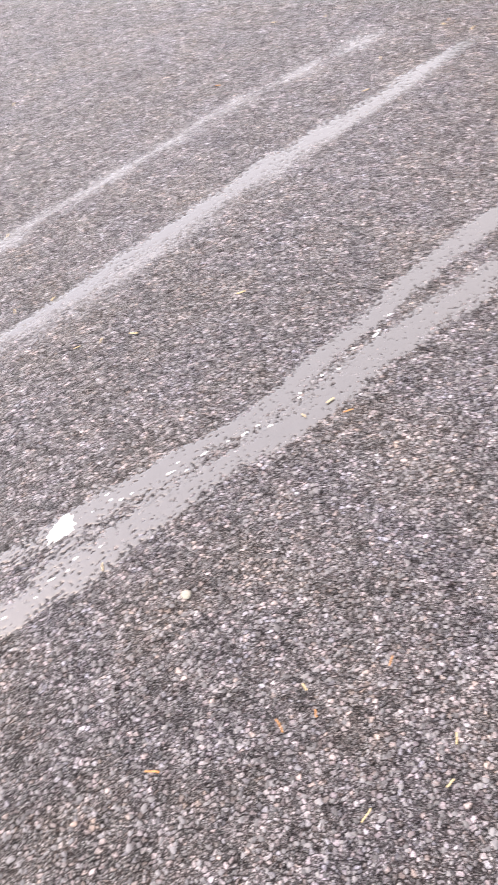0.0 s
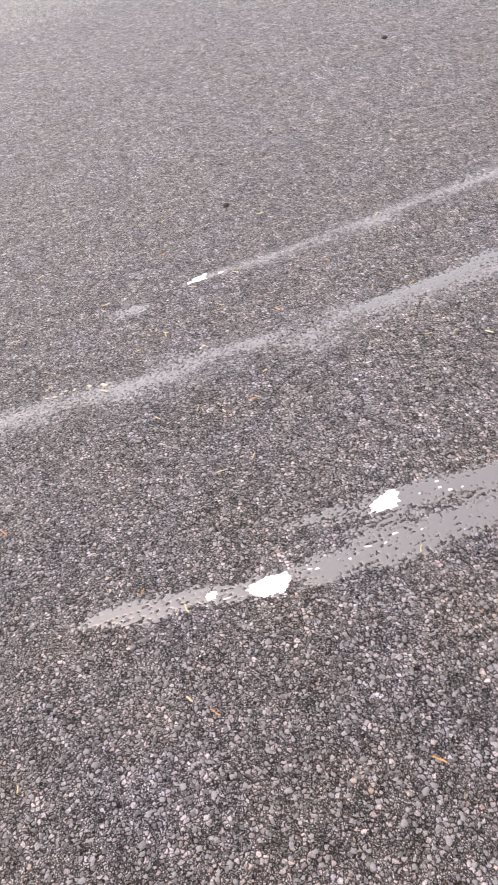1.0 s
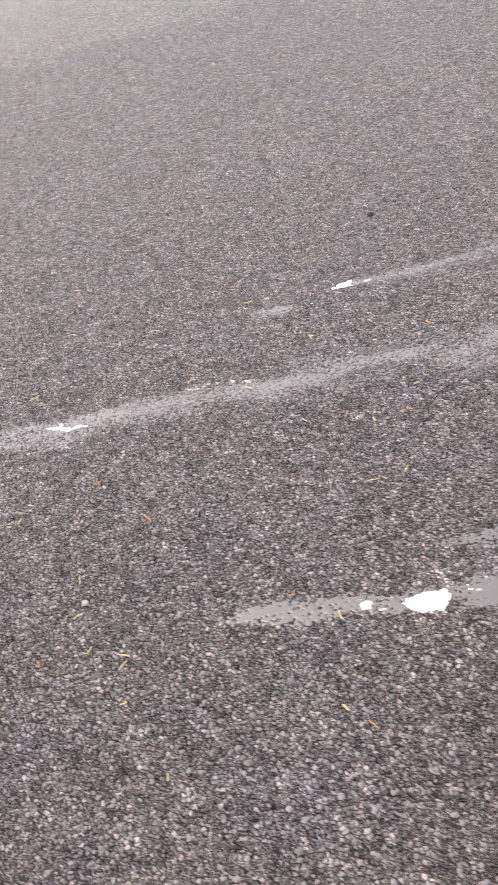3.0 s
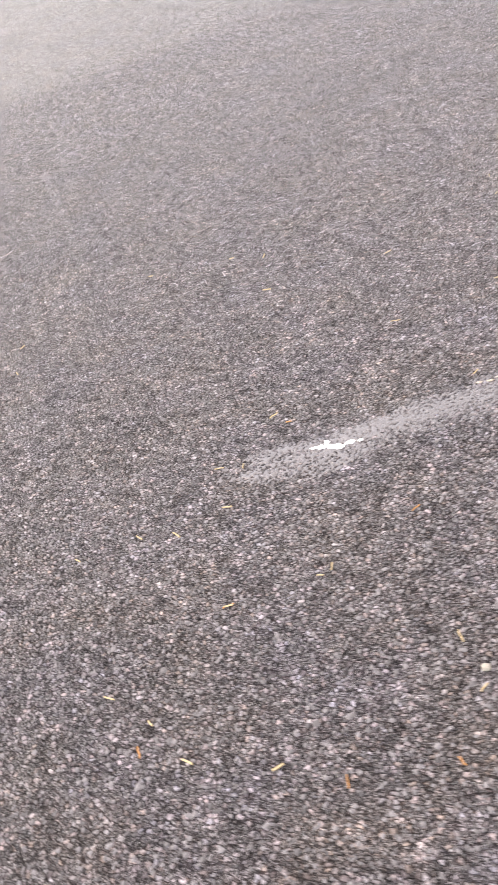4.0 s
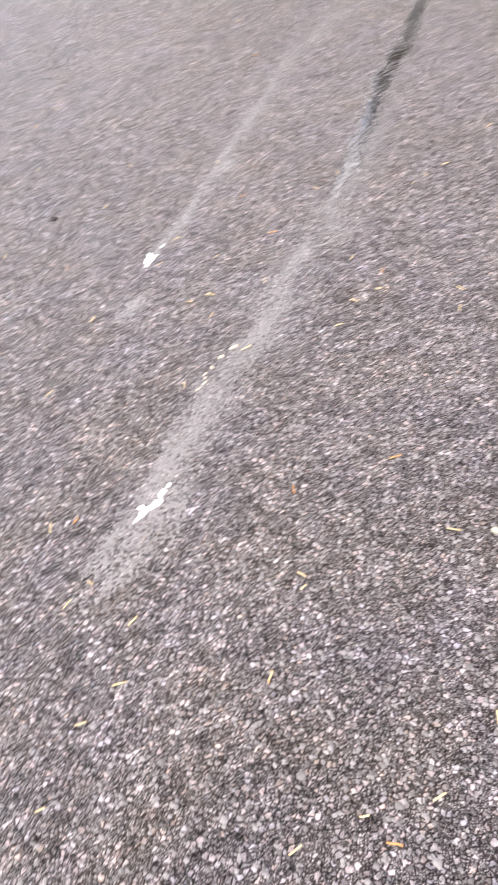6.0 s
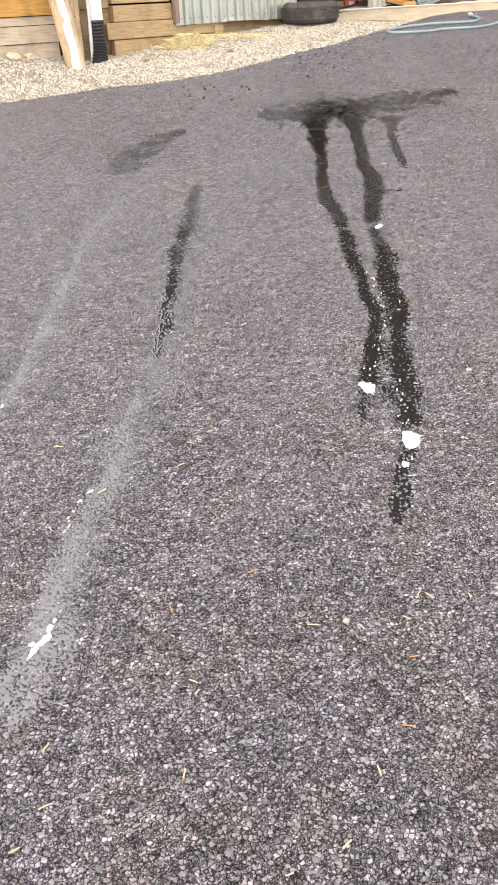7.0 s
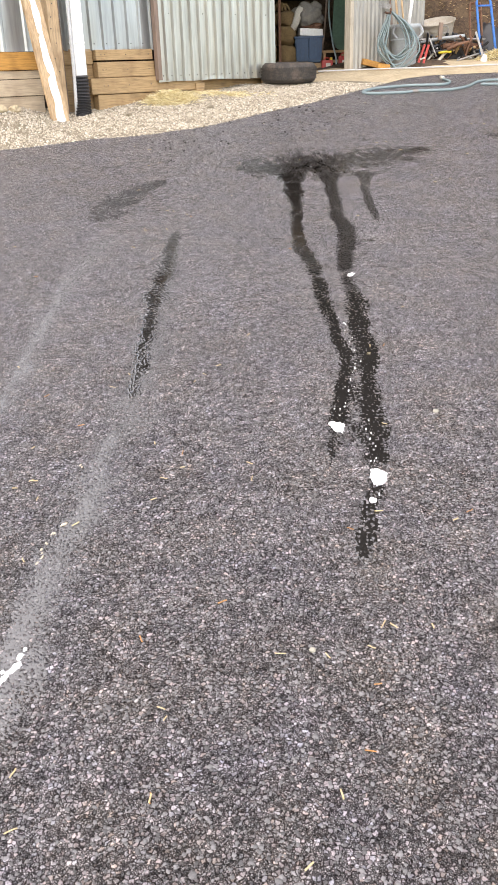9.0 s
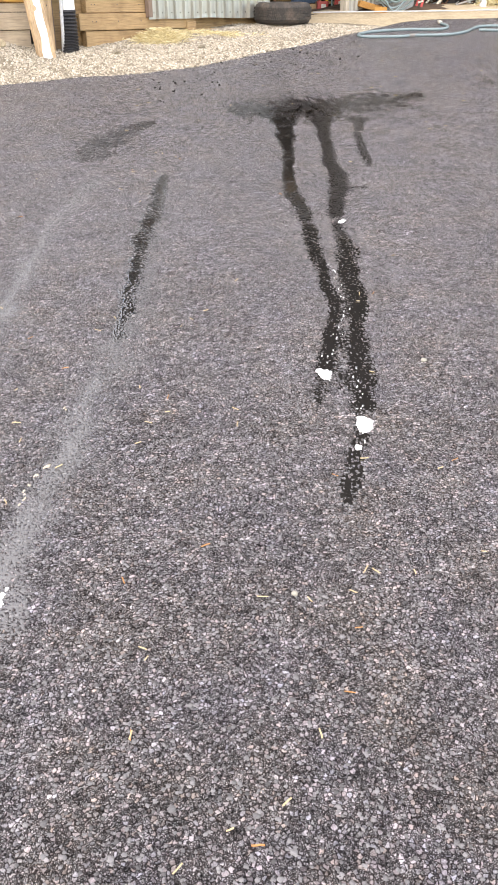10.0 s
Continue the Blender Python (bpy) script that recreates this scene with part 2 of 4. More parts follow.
def spline(points, step=0.03):
    """A smooth line through the points."""
    p = [Vector(q) for q in points]
    p = [p[0] * 2 - p[1]] + p + [p[-1] * 2 - p[-2]]
    out = []
    for i in range(1, len(p) - 2):
        a, b, c, d = p[i - 1:i + 3]
        n = max(2, int((c - b).length / step))
        for k in range(n):
            t = k / n
            out.append(0.5 * ((2 * b) + (c - a) * t + (2 * a - 5 * b + 4 * c - d) * t * t + (3 * b - a - 3 * c + d) * t ** 3))
    out.append(p[-2])
    return out


def tube(points, radius, sides=10, step=0.03, smooth=True, wave=0.0):
    pts = spline(points, step) if smooth else [Vector(q) for q in points]
    bm = bmesh.new()
    rings, up = [], Vector((0.13, 0.21, 1)).normalized()
    for i, q in enumerate(pts):
        way = (pts[min(i + 1, len(pts) - 1)] - pts[max(i - 1, 0)]).normalized()
        side = way.cross(up)
        if side.length < 1e-3:
            side = way.cross(Vector((1, 0, 0)))
        side.normalize()
        top = side.cross(way)
        up = top
        r = radius(i / max(1, len(pts) - 1)) if callable(radius) else radius
        r *= 1 + wave * (1 if i % 2 else -1)
        rings.append([bm.verts.new(q + r * (side * math.cos(a) + top * math.sin(a))) for a in [2 * math.pi * k / sides for k in range(sides)]])
    for a, b in zip(rings, rings[1:]):
        for k in range(sides):
            bm.faces.new((a[k], a[(k + 1) % sides], b[(k + 1) % sides], b[k]))
    bm.faces.new(rings[0][::-1])
    bm.faces.new(rings[-1])
    return bm


def lathe(profile, m, sides=40):
    """A turned shape from (radius, height) pairs, closed from first to last."""
    bm = bmesh.new()
    rings = [[bm.verts.new((r * math.cos(2 * math.pi * k / sides), r * math.sin(2 * math.pi * k / sides), z)) for k in range(sides)] for r, z in profile]
    for a, b in zip(rings, rings[1:]):
        for k in range(sides):
            bm.faces.new((a[k], a[(k + 1) % sides], b[(k + 1) % sides], b[k]))
    bmesh.ops.transform(bm, matrix=m, verts=bm.verts)
    return bm


# ---- the ground ----
def gz(x, y):
    """Height of the sloping drive."""
    return -0.0087 * max(-8, min(8, x)) + 0.1252 * max(-6, min(13.5, y))


EDGE = [(-40, 5.0), (-9, 6.0), (-3.6, 6.95), (-2.05, 7.5), (-1.62, 7.71), (-1.35, 7.86), (-0.87, 7.99), (-0.38, 8.29), (0.02, 8.73), (0.32, 9.07), (0.74, 9.49), (1.14, 10.01), (1.44, 10.36), (1.86, 10.89), (2.23, 11.1), (3.05, 11.19), (4.5, 11.3), (40, 13)]


def edge_y(x):
    for (xa, ya), (xb, yb) in zip(EDGE, EDGE[1:]):
        if xa <= x <= xb:
            return ya + (yb - ya) * (x - xa) / (xb - xa)
    return EDGE[-1][1]


def sheet(name, xs, ys, height, material, smooth=True):
    verts = [(x, y, height(x, y)) for y in ys for x in xs]
    n = len(xs)
    faces = [(j * n + i, j * n + i + 1, (j + 1) * n + i + 1, (j + 1) * n + i) for j in range(len(ys) - 1) for i in range(n - 1)]
    return mesh_object(name, verts, faces, material, smooth=smooth)


far = [-400, -120, -50, -25, -14]
ground = sheet("ground", far + [-8 + i for i in range(17)] + [14, 25, 50, 120, 400], far + [-6.0 + i * 0.75 for i in range(27)] + [20, 30, 60, 120, 400], lambda x, y: gz(x, y) - 0.05, EARTH)
tagged(ground, "brown earth ground round the barn and the drive", "ground", kind="structure")


def drive_surface():
    xs = [-14 + i * 1.0 for i in range(10)] + [-4 + 0.2 * i for i in range(41)] + [5, 6, 8, 11, 14]
    verts, faces, rows = [], [], 60
    for x in xs:
        e = edge_y(x) + 0.03 * noise.noise((x * 3, 0, 0))
        for j in range(rows + 1):
            y = -9 + (e + 9) * j / rows
            verts.append((x, y, gz(x, y)))
        verts.append((x, e + 0.02, gz(x, e) - 0.06))
    n = rows + 2
    for i in range(len(xs) - 1):
        for j in range(n - 1):
            faces.append((i * n + j, (i + 1) * n + j, (i + 1) * n + j + 1, i * n + j + 1))
    return mesh_object("road", verts, faces, ASPHALT, smooth=False)


road = drive_surface()
tagged(road, "coarse grey asphalt drive sloping up to the barn", "asphalt drive", kind="structure")


def chips(name, count, region, size, material, sink, seed, flat=0.55, height=gz, accept=None):
    """Many small broken stones as one mesh: six-sided tops, each with its own tilt and outline."""
    rng = np.random.default_rng(seed)
    x = rng.uniform(region[0], region[1], count)
    y = rng.uniform(region[2], region[3], count)
    if accept is not None:
        keep = np.array([accept(a, b) for a, b in zip(x, y)])
        x, y = x[keep], y[keep]
    n = len(x)
    z = np.array([height(a, b) for a, b in zip(x, y)])
    r = size[0] + (size[1] - size[0]) * rng.random(n) ** 1.5
    ang = rng.uniform(0, 2 * np.pi, n)[:, None] + np.arange(6)[None] * np.pi / 3 + rng.uniform(-0.3, 0.3, (n, 6))
    low = r[:, None] * rng.uniform(0.8, 1.2, (n, 6))
    high = low * rng.uniform(0.45, 0.8, (n, 6))
    squash = rng.uniform(0.65, 1.0, n)[:, None]
    turn = rng.uniform(0, np.pi, n)[:, None]
    hh = (r * flat * rng.uniform(0.7, 1.3, n))[:, None]
    tx, ty = rng.uniform(-0.25, 0.25, n)[:, None], rng.uniform(-0.25, 0.25, n)[:, None]

    def ring(rad, zz):
        u, v = rad * np.cos(ang), rad * np.sin(ang) * squash
        a, b = u * np.cos(turn) - v * np.sin(turn), u * np.sin(turn) + v * np.cos(turn)
        return np.stack([x[:, None] + a, y[:, None] + b, z[:, None] + zz + tx * a + ty * b + 0.125 * b], -1)

    foot = ring(low, -hh * 0.5 - sink)
    top = ring(high, hh - sink)
    verts = np.concatenate([foot, top], 1).reshape(-1, 3)
    o = (np.arange(n) * 12)[:, None]
    k = np.arange(6)
    k2 = (k + 1) % 6
    q1 = np.stack([k, k2, k2 + 6, k + 6], 1)
    quads = (q1[None] + o[:, :, None]).reshape(n, -1)
    tops = (np.array([6, 7, 8, 9, 10, 11])[None] + o)
    loops = np.concatenate([quads, tops], 1).reshape(-1)
    per = np.array([4] * 6 + [6])
    starts = (np.concatenate([[0], np.cumsum(per)[:-1]])[None] + (np.arange(n) * 30)[:, None]).reshape(-1)
    me = bpy.data.meshes.new(name)
    me.vertices.add(len(verts))
    me.vertices.foreach_set("co", verts.astype(np.float32).ravel())
    me.loops.add(len(loops))
    me.loops.foreach_set("vertex_index", loops.astype(np.int32))
    me.polygons.add(len(starts))
    me.polygons.foreach_set("loop_start", starts.astype(np.int32))
    me.update(calc_edges=True)
    me.validate()
    me.materials.append(material)
    return new(name, me)


# ---- the barn's frame: along the wall, out of it, up ----
P0, ALONG, OUT = Vector((-1.5, 9.16, 0)), Vector((0.743, 0.669, 0)), Vector((0.669, -0.743, 0))
WALL_TURN = math.degrees(math.atan2(0.669, 0.743))


def wp(s, off, z):
    return P0 + ALONG * s + OUT * off + Vector((0, 0, z))


def wall_box(s0, s1, z0, z1, off, thick, bevel=0.004):
    c = wp((s0 + s1) / 2, off - thick / 2, (z0 + z1) / 2)
    return box(pose(*c, 0, 0, WALL_TURN), (s1 - s0, thick, z1 - z0), bevel)


def ribbed(s0, s1, z0, z1, off, pitch, depth, rib, start=0.0, thick=0.004, sag=0.0):
    """A profiled sheet with raised ribs, real depth and a wavering lower edge."""
    line, s = [(s0, 0.0)], s0 + start
    while s < s1 - rib:
        if s > s0 + 0.005:
            line += [(s, 0.0), (s + rib * 0.3, depth), (s + rib * 0.7, depth), (s + rib, 0.0)]
        s += pitch
    line.append((s1, 0.0))
    levels = [z0, z0 + 0.04, z0 + 0.25, (z0 + z1) / 2, z1]
    bm = bmesh.new()
    grids = []
    for back in (0.0, thick):
        g = []
        for j, z in enumerate(levels):
            g.append([bm.verts.new(wp(a, off + d - back + (0.006 * noise.noise((a * 3, z * 2, 1)) if 0 < j < 4 else 0.004 * noise.noise((a * 9, 2, 0))), z + (sag * noise.noise((a * 2.3, 7, 1)) if j == 0 else 0))) for a, d in line])
        grids.append(g)
    front, rear = grids
    for g, flip in ((front, False), (rear, True)):
        for r0, r1 in zip(g, g[1:]):
            for i in range(len(line) - 1):
                f = (r0[i], r0[i + 1], r1[i + 1], r1[i])
                bm.faces.new(f[::-1] if flip else f)
    for i in range(len(line) - 1):
        bm.faces.new((rear[0][i], rear[0][i + 1], front[0][i + 1], front[0][i]))
        bm.faces.new((front[-1][i], front[-1][i + 1], rear[-1][i + 1], rear[-1][i]))
    for a, flip in ((0, True), (-1, False)):
        for j in range(len(levels) - 1):
            f = (front[j][a], rear[j][a], rear[j + 1][a], front[j + 1][a])
            bm.faces.new(f[::-1] if flip else f)
    return bm


# LOW is invented: a lower left part leaves sky for the outer stream's reflection
TOP, LOW = 3.7, 2.75
barn = thing("barn", wp(1.5, 0, 1.2), "barn of ribbed galvanised sheets over stacked timber sills", "barn", kind="structure")
part("wall_sheet", ribbed(-2.0, -0.48, 1.72, LOW, 0.0, 0.24, 0.02, 0.05, 0.1), GALV, barn, "shiny galvanised ribbed sheet")
part("wall_sheet", ribbed(-0.34, 0.77, 1.72, LOW, 0.0, 0.145, 0.024, 0.04, 0.05), GALV, barn, "galvanised ribbed sheet")
part("wall_sheet", ribbed(3.78, 5.24, 1.45, TOP, 0.02, 0.076, 0.018, 0.066, 0.01), CORRUGATED, barn, "corrugated grey sheet beside the opening")
part("wall_sheet", ribbed(0.71, 3.78, 3.45, TOP, -0.02, 0.145, 0.018, 0.04, 0.05), GALV, barn)
part("header", wall_box(0.6, 3.9, 3.38, 3.5, 0.06, 0.12), TIMBER, barn)
part("plank", wall_box(-2.0, -0.6, 1.565, 1.715, 0.05, 0.045), ORANGE, barn, "fresh orange timber plank")
for z0, z1, o, mt in ((1.49, 1.56, 0.03, TIMBER_PALE), (1.345, 1.485, 0.045, TIMBER_PALE), (1.05, 1.34, 0.03, TIMBER_PALE)):
    part("plank", wall_box(-2.0, -0.58, z0, z1, o, 0.06), mt, barn, "greyed timber plank")
for s0, s1, z0, z1, o in ((0.02, 0.7, 1.63, 1.725, 0.06), (0.03, 0.72, 1.475, 1.615, 0.055), (-0.07, 1.35, 1.325, 1.47, 0.075), (0.0, 1.9, 1.16, 1.318, 0.065)):
    part("plank", wall_box(s0, s1, z0, z1, o, 0.09, 0.006), TIMBER, barn, "brown timber sill plank")
part("plank", wall_box(-0.3, 2.5, 1.0, 1.62, -0.04, 0.08), TIMBER, barn)
part("plank", wall_box(-0.31, 0.018, 1.6, 1.735, 0.0, 0.05), TIMBER, barn)
part("block", wall_box(1.22, 1.34, 1.22, 1.39, 0.1, 0.06, 0.01), TIMBER, barn)
part("trim", wall_box(-0.358, -0.335, 1.1, LOW, 0.06, 0.06), TRIM, barn, "thin reddish brown trim")
part("post", wall_box(-0.478, -0.362, 1.05, LOW, 0.09, 0.14, 0.008), POSTWOOD, barn, "square new timber post")
part("jamb", wall_box(3.725, 3.785, 1.44, TOP, 0.06, 0.1, 0.006), JAMBWOOD, barn, "pale painted door jamb")
part("jamb", wall_box(2.3, 2.4, 1.3, TOP, -0.02, 0.1, 0.006), TIMBER, barn)
part("side_wall", wall_box(5.2, 5.26, 1.35, TOP, 0.0, 3.2), INTERIOR_SHADE, barn)
part("rear_wall", wall_box(0.7, 5.24, 1.0, TOP, -3.2, 0.1), INTERIOR_SHADE, barn)
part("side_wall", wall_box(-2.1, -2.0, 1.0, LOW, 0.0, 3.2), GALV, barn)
part("partition", wall_box(2.0, 2.06, 1.3, TOP, -0.12, 3.0), INTERIOR_SHADE, barn)
part("floor", wall_box(-2.0, 5.2, 1.2, 1.44, -0.1, 3.1), INTERIOR_SHADE, barn)
# unseen flat roofs, added to shut sky light out of the barn
part("roof", box(pose(*wp(2.97, -1.55, TOP + 0.032), 0, 0, WALL_TURN), (4.7, 3.7, 0.06)), GALV, barn)
part("unseen_low_roof", box(pose(*wp(-0.7, -1.5, LOW + 0.027), 0, 0, WALL_TURN), (2.78, 3.4, 0.05)), GALV, barn)
part("side_wall", wall_box(0.68, 0.74, 1.3, TOP, -0.12, 3.0), INTERIOR_SHADE, barn)
part("rear_wall", wall_box(-2.0, 0.68, 1.0, LOW, -3.1, 0.1), INTERIOR_SHADE, barn)

SCREW = plain("dull_screw", (0.12, 0.11, 0.1), 0.5, 0.6, vary=0.3, scale=90)


def heads(name, places, radius, parent):
    """Small flat-domed screw or nail heads, set on the wall's face."""
    bms = []
    for sx, off, z in places:
        m = pose(*wp(sx, off, z), 90, 0, WALL_TURN)
        bms.append(lathe([(radius, 0.0), (radius * 0.9, 0.003), (radius * 0.4, 0.005), (0.0005, 0.0055)], m, 8))
    return part(name, joined(*bms), SCREW, parent)


rs = random.Random(77)
heads("nails", [(rs.uniform(-0.46, -0.38), 0.09, 1.2 + 0.11 * k + rs.uniform(-0.05, 0.05)) for k in range(14)], 0.006, barn)
heads("nails", [(a + rs.uniform(-0.01, 0.01), o, z) for z, o in ((1.68, 0.06), (1.545, 0.055), (1.4, 0.075)) for a in (0.08, 0.12, 0.38, 0.64)], 0.0055, barn)
heads("screws", [(-0.24 + 0.145 * k, 0.003, z) for k in range(7) for z in (1.78, 2.4)], 0.006, barn)
sliding_door = thing("sliding_door", wp(1.55, 0.09, 1.42), "pale ribbed metal sliding door pushed open, brown edge board", "barn door")
part("sheet", ribbed(0.73, 2.4, 1.415, 3.5, 0.1, 0.113, 0.03, 0.038, 0.09, sag=0.012), DOORSHEET, sliding_door)
heads("screws", [(0.79 + 0.113 * k + rs.uniform(-0.004, 0.004), 0.102, z) for k in range(15) for z in (1.47, 2.05) if z < 1.5 or k % 4 == 1], 0.006, sliding_door)
edge_board = wall_box(0.71, 0.758, 1.43, 3.5, 0.13, 0.06)
part("edge_board", edge_board, TRIM, sliding_door, "thin brown edge board")
part("rail", wall_box(0.76, 2.38, 3.3, 3.42, 0.08, 0.05), TRIM, sliding_door)

# tyre lying flat in front of the door
def tyre_at(x, y, z, turn):
    t = thing("tyre", (x, y, z), "worn black car tyre lying flat on the gravel edge", "tyre")
    R, w = 0.312, 0.215
    prof = [(0.2, 0.02), (0.225, 0.0), (0.27, 0.004), (0.297, 0.02), (0.308, 0.045), (R, 0.07), (R, 0.145), (0.308, 0.17), (0.297, 0.195), (0.27, 0.211), (0.225, w), (0.2, 0.195), (0.195, 0.18), (0.24, 0.15), (0.25, 0.1075), (0.24, 0.065), (0.195, 0.035), (0.2, 0.02)]
    m = pose(x, y, z, 2, 0, turn)
    part("carcass", lathe(prof, m, 64), RUBBER, t, smooth=True)
    for zz, gap in ((0.06, 0.0), (0.092, 0.5), (0.124, 0.25), (0.156, 0.7)):
        bms = bmesh.new()
        n = 96
        for k in range(n):
            a0, a1 = 2 * math.pi * (k + gap) / n, 2 * math.pi * (k + gap + 0.86) / n
            skew = 0.006
            v = [m @ Vector((r * math.cos(a + (skew if hi else -skew)), r * math.sin(a + (skew if hi else -skew)), zz + (0.012 if hi else -0.012))) for r in (R - 0.002, R + 0.009) for a in (a0, a1) for hi in (0, 1)]
            v = [bms.verts.new(c) for c in v]
            for f in ((4, 6, 7, 5), (0, 4, 5, 1), (2, 3, 7, 6), (1, 5, 7, 3), (0, 2, 6, 4)):
                bms.faces.new([v[i] for i in f])
        part("tread", bms, RUBBER, t)
    return t


tyre_at(0.49, 10.6, gz(0.49, 10.6) + 0.025, 20)

# ---- edges of the drive: gravel strip, concrete apron, bank ----
def wall_y(x):
    return 9.16 + (x + 1.5) * 0.669 / 0.743


def gravel_z(x, y):
    near = max(0.0, min(1.0, (y - edge_y(x)) / 0.5))
    lift = 0.03 + 0.1 * max(0.0, min(1.0, (-1.7 - x) / 0.4))
    heap = 0.04 * math.exp(-((x + 0.75) / 0.5) ** 2 - ((y - 9.6) / 0.25) ** 2) + 0.06 * math.exp(-((x + 2.45) / 0.35) ** 2 - ((y - 8.35) / 0.3) ** 2)
    return gz(x, y) + lift * near + heap * near + 0.012 * noise.noise((x * 5, y * 5, 0))


def strip(name, xs, lo, hi, height, material, rows=14):
    verts, faces, n = [], [], rows + 1
    for x in xs:
        a, b = lo(x), hi(x)
        for j in range(n):
            y = a + (b - a) * j / rows
            verts.append((x, y, height(x, y)))
    for i in range(len(xs) - 1):
        for j in range(rows):
            faces.append((i * n + j, (i + 1) * n + j, (i + 1) * n + j + 1, i * n + j + 1))
    return mesh_object(name, verts, faces, material, smooth=True)


gravel_bed = strip("pavement", [-9 + 0.5 * i for i in range(10)] + [-4 + 0.1 * i for i in range(57)], lambda x: edge_y(x) - 0.02, lambda x: max(min(wall_y(x) + 0.25, 10.6), edge_y(x) + 0.0), gravel_z, GRAVEL_BED)
tagged(gravel_bed, "pale crushed gravel strip along the barn wall", "gravel strip", kind="structure")
gravel = chips("gravel", 95000, (-3.0, 1.75, 6.9, 10.68), (0.004, 0.013), GRAVEL, 0.0, 5, 0.7, gravel_z, lambda x, y: edge_y(x) - 0.03 < y < min(wall_y(x) + 0.1, 10.53 + 0.05 * math.sin(x * 9)))
tagged(gravel, "loose pale crushed gravel stones along the barn", "gravel", kind="stuff")
apron = strip("apron", [-0.2 + 0.1 * i for i in range(60)], lambda x: max(10.5, edge_y(x) - 0.04), lambda x: max(10.7, wall_y(x) + 0.4, edge_y(x) + 0.4), lambda x, y: gz(x, y) + 0.004, CONCRETE)
tagged(apron, "pale dusty concrete apron before the barn opening", "concrete apron", kind="structure")


def bank_z(x, y):
    up = max(0.0, y - 13.4 - 0.15 * (x - 3))
    wide = max(0.0, min(1.0, (x + 4.0) / 1.6))
    return gz(x, y) - 0.03 + min(4.5, 1.9 * up) * wide * wide * (3 - 2 * wide) + 0.16 * noise.noise((x * 1.1, y * 1.1, 3)) + 0.06 * noise.noise((x * 4, y * 4, 3))


bank = sheet("bank", [-30, -20, -12, -8, -6, -5, -4.5, -4, -3.5, -3, -2.5, -2, -1, 0, 1] + [1.6 + 0.12 * i for i in range(50)] + [8, 9, 11, 14, 18, 24, 30], [11.75 + 0.1 * i for i in range(45)] + [17, 18, 19, 20, 21, 22, 23, 24, 25, 26, 28, 32], bank_z, BANK)
tagged(bank, "steep brown earth bank with dead leaves behind the barn", "earth bank", kind="structure")
# unseen slope, added to block the sky and darken what the streams mirror
SKY_BLOCK = plain("dark_sky_block", (0.009, 0.008, 0.006), 0.95, vary=0.6, scale=1.5, bumpy=0.8)


def sky_block_z(x, y):
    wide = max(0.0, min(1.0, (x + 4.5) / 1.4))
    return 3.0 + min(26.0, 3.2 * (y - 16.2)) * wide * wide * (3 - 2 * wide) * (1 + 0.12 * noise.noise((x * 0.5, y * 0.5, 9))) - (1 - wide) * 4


sky_block = sheet("backdrop", [-9, -7, -6, -5, -4.5, -4, -3.6, -3.4, -3.2, -3, -2.8, -2.6, -2.4, -2.2] + [-2 + 0.8 * i for i in range(40)], [15.6 + 0.5 * i for i in range(22)], sky_block_z, SKY_BLOCK)
tagged(sky_block, "unseen dark hillside added above the bank to darken stream reflections", "wooded hillside", kind="structure")
LEAF = island_material("dead_leaves", [(0.0, (0.06, 0.035, 0.018)), (0.5, (0.17, 0.1, 0.05)), (1.0, (0.36, 0.25, 0.12))], 0.8, 60.0)
litter = chips("leaf_litter", 7000, (2.2, 4.6, 12.7, 15.4), (0.008, 0.022), LEAF, 0.0, 9, 0.25, bank_z)
tagged(litter, "dead brown leaves lying on the earth bank", "leaf litter", kind="stuff")

# ---- aggregate of the asphalt where one looks close ----
# where water runs deep enough, only few stones stand out of it: (y, x, half width), upstream last
DEEP = (((2.55, 2.8, 3.13, 3.43, 3.7, 4.14, 4.49, 4.81, 5.4, 6.6), (0.24, 0.285, 0.341, 0.384, 0.36, 0.341, 0.325, 0.282, 0.294, 0.3), (0.01, 0.02, 0.03, 0.03, 0.035, 0.038, 0.04, 0.042, 0.036, 0.08)),
        ((2.15, 2.5, 2.93, 3.2, 3.46, 3.8, 4.09, 4.38, 4.94, 5.38, 6.6), (0.3, 0.375, 0.43, 0.444, 0.48, 0.474, 0.499, 0.475, 0.556, 0.538, 0.58), (0.015, 0.028, 0.044, 0.034, 0.046, 0.05, 0.045, 0.036, 0.055, 0.042, 0.08)),
        ((3.1, 3.55, 3.94, 4.3, 5.1), (-0.45, -0.45, -0.46, -0.451, -0.425), (0.018, 0.03, 0.038, 0.04, 0.025)))


def bare(x, y):
    """Whether a loose stone shows here: seldom in the water, and fewer far up the drive."""
    h = noise.cell((x * 900, y * 900, 3)) * 0.5 + 0.5
    if h > (6.6 - y) / 2.2:
        return False
    return not any(ys[0] < y < ys[-1] and abs(x - np.interp(y, ys, xs)) < 0.75 * np.interp(y, ys, ws) for ys, xs, ws in DEEP) or h < 0.16


aggregate = chips("asphalt_stones", 90000, (-2.2, 2.0, 0.6, 6.6), (0.002, 0.0068), STONES, 0.0002, 3, 0.32, gz, bare)
tagged(aggregate, "pale stone chips standing proud in the asphalt", "asphalt stones", kind="stuff")


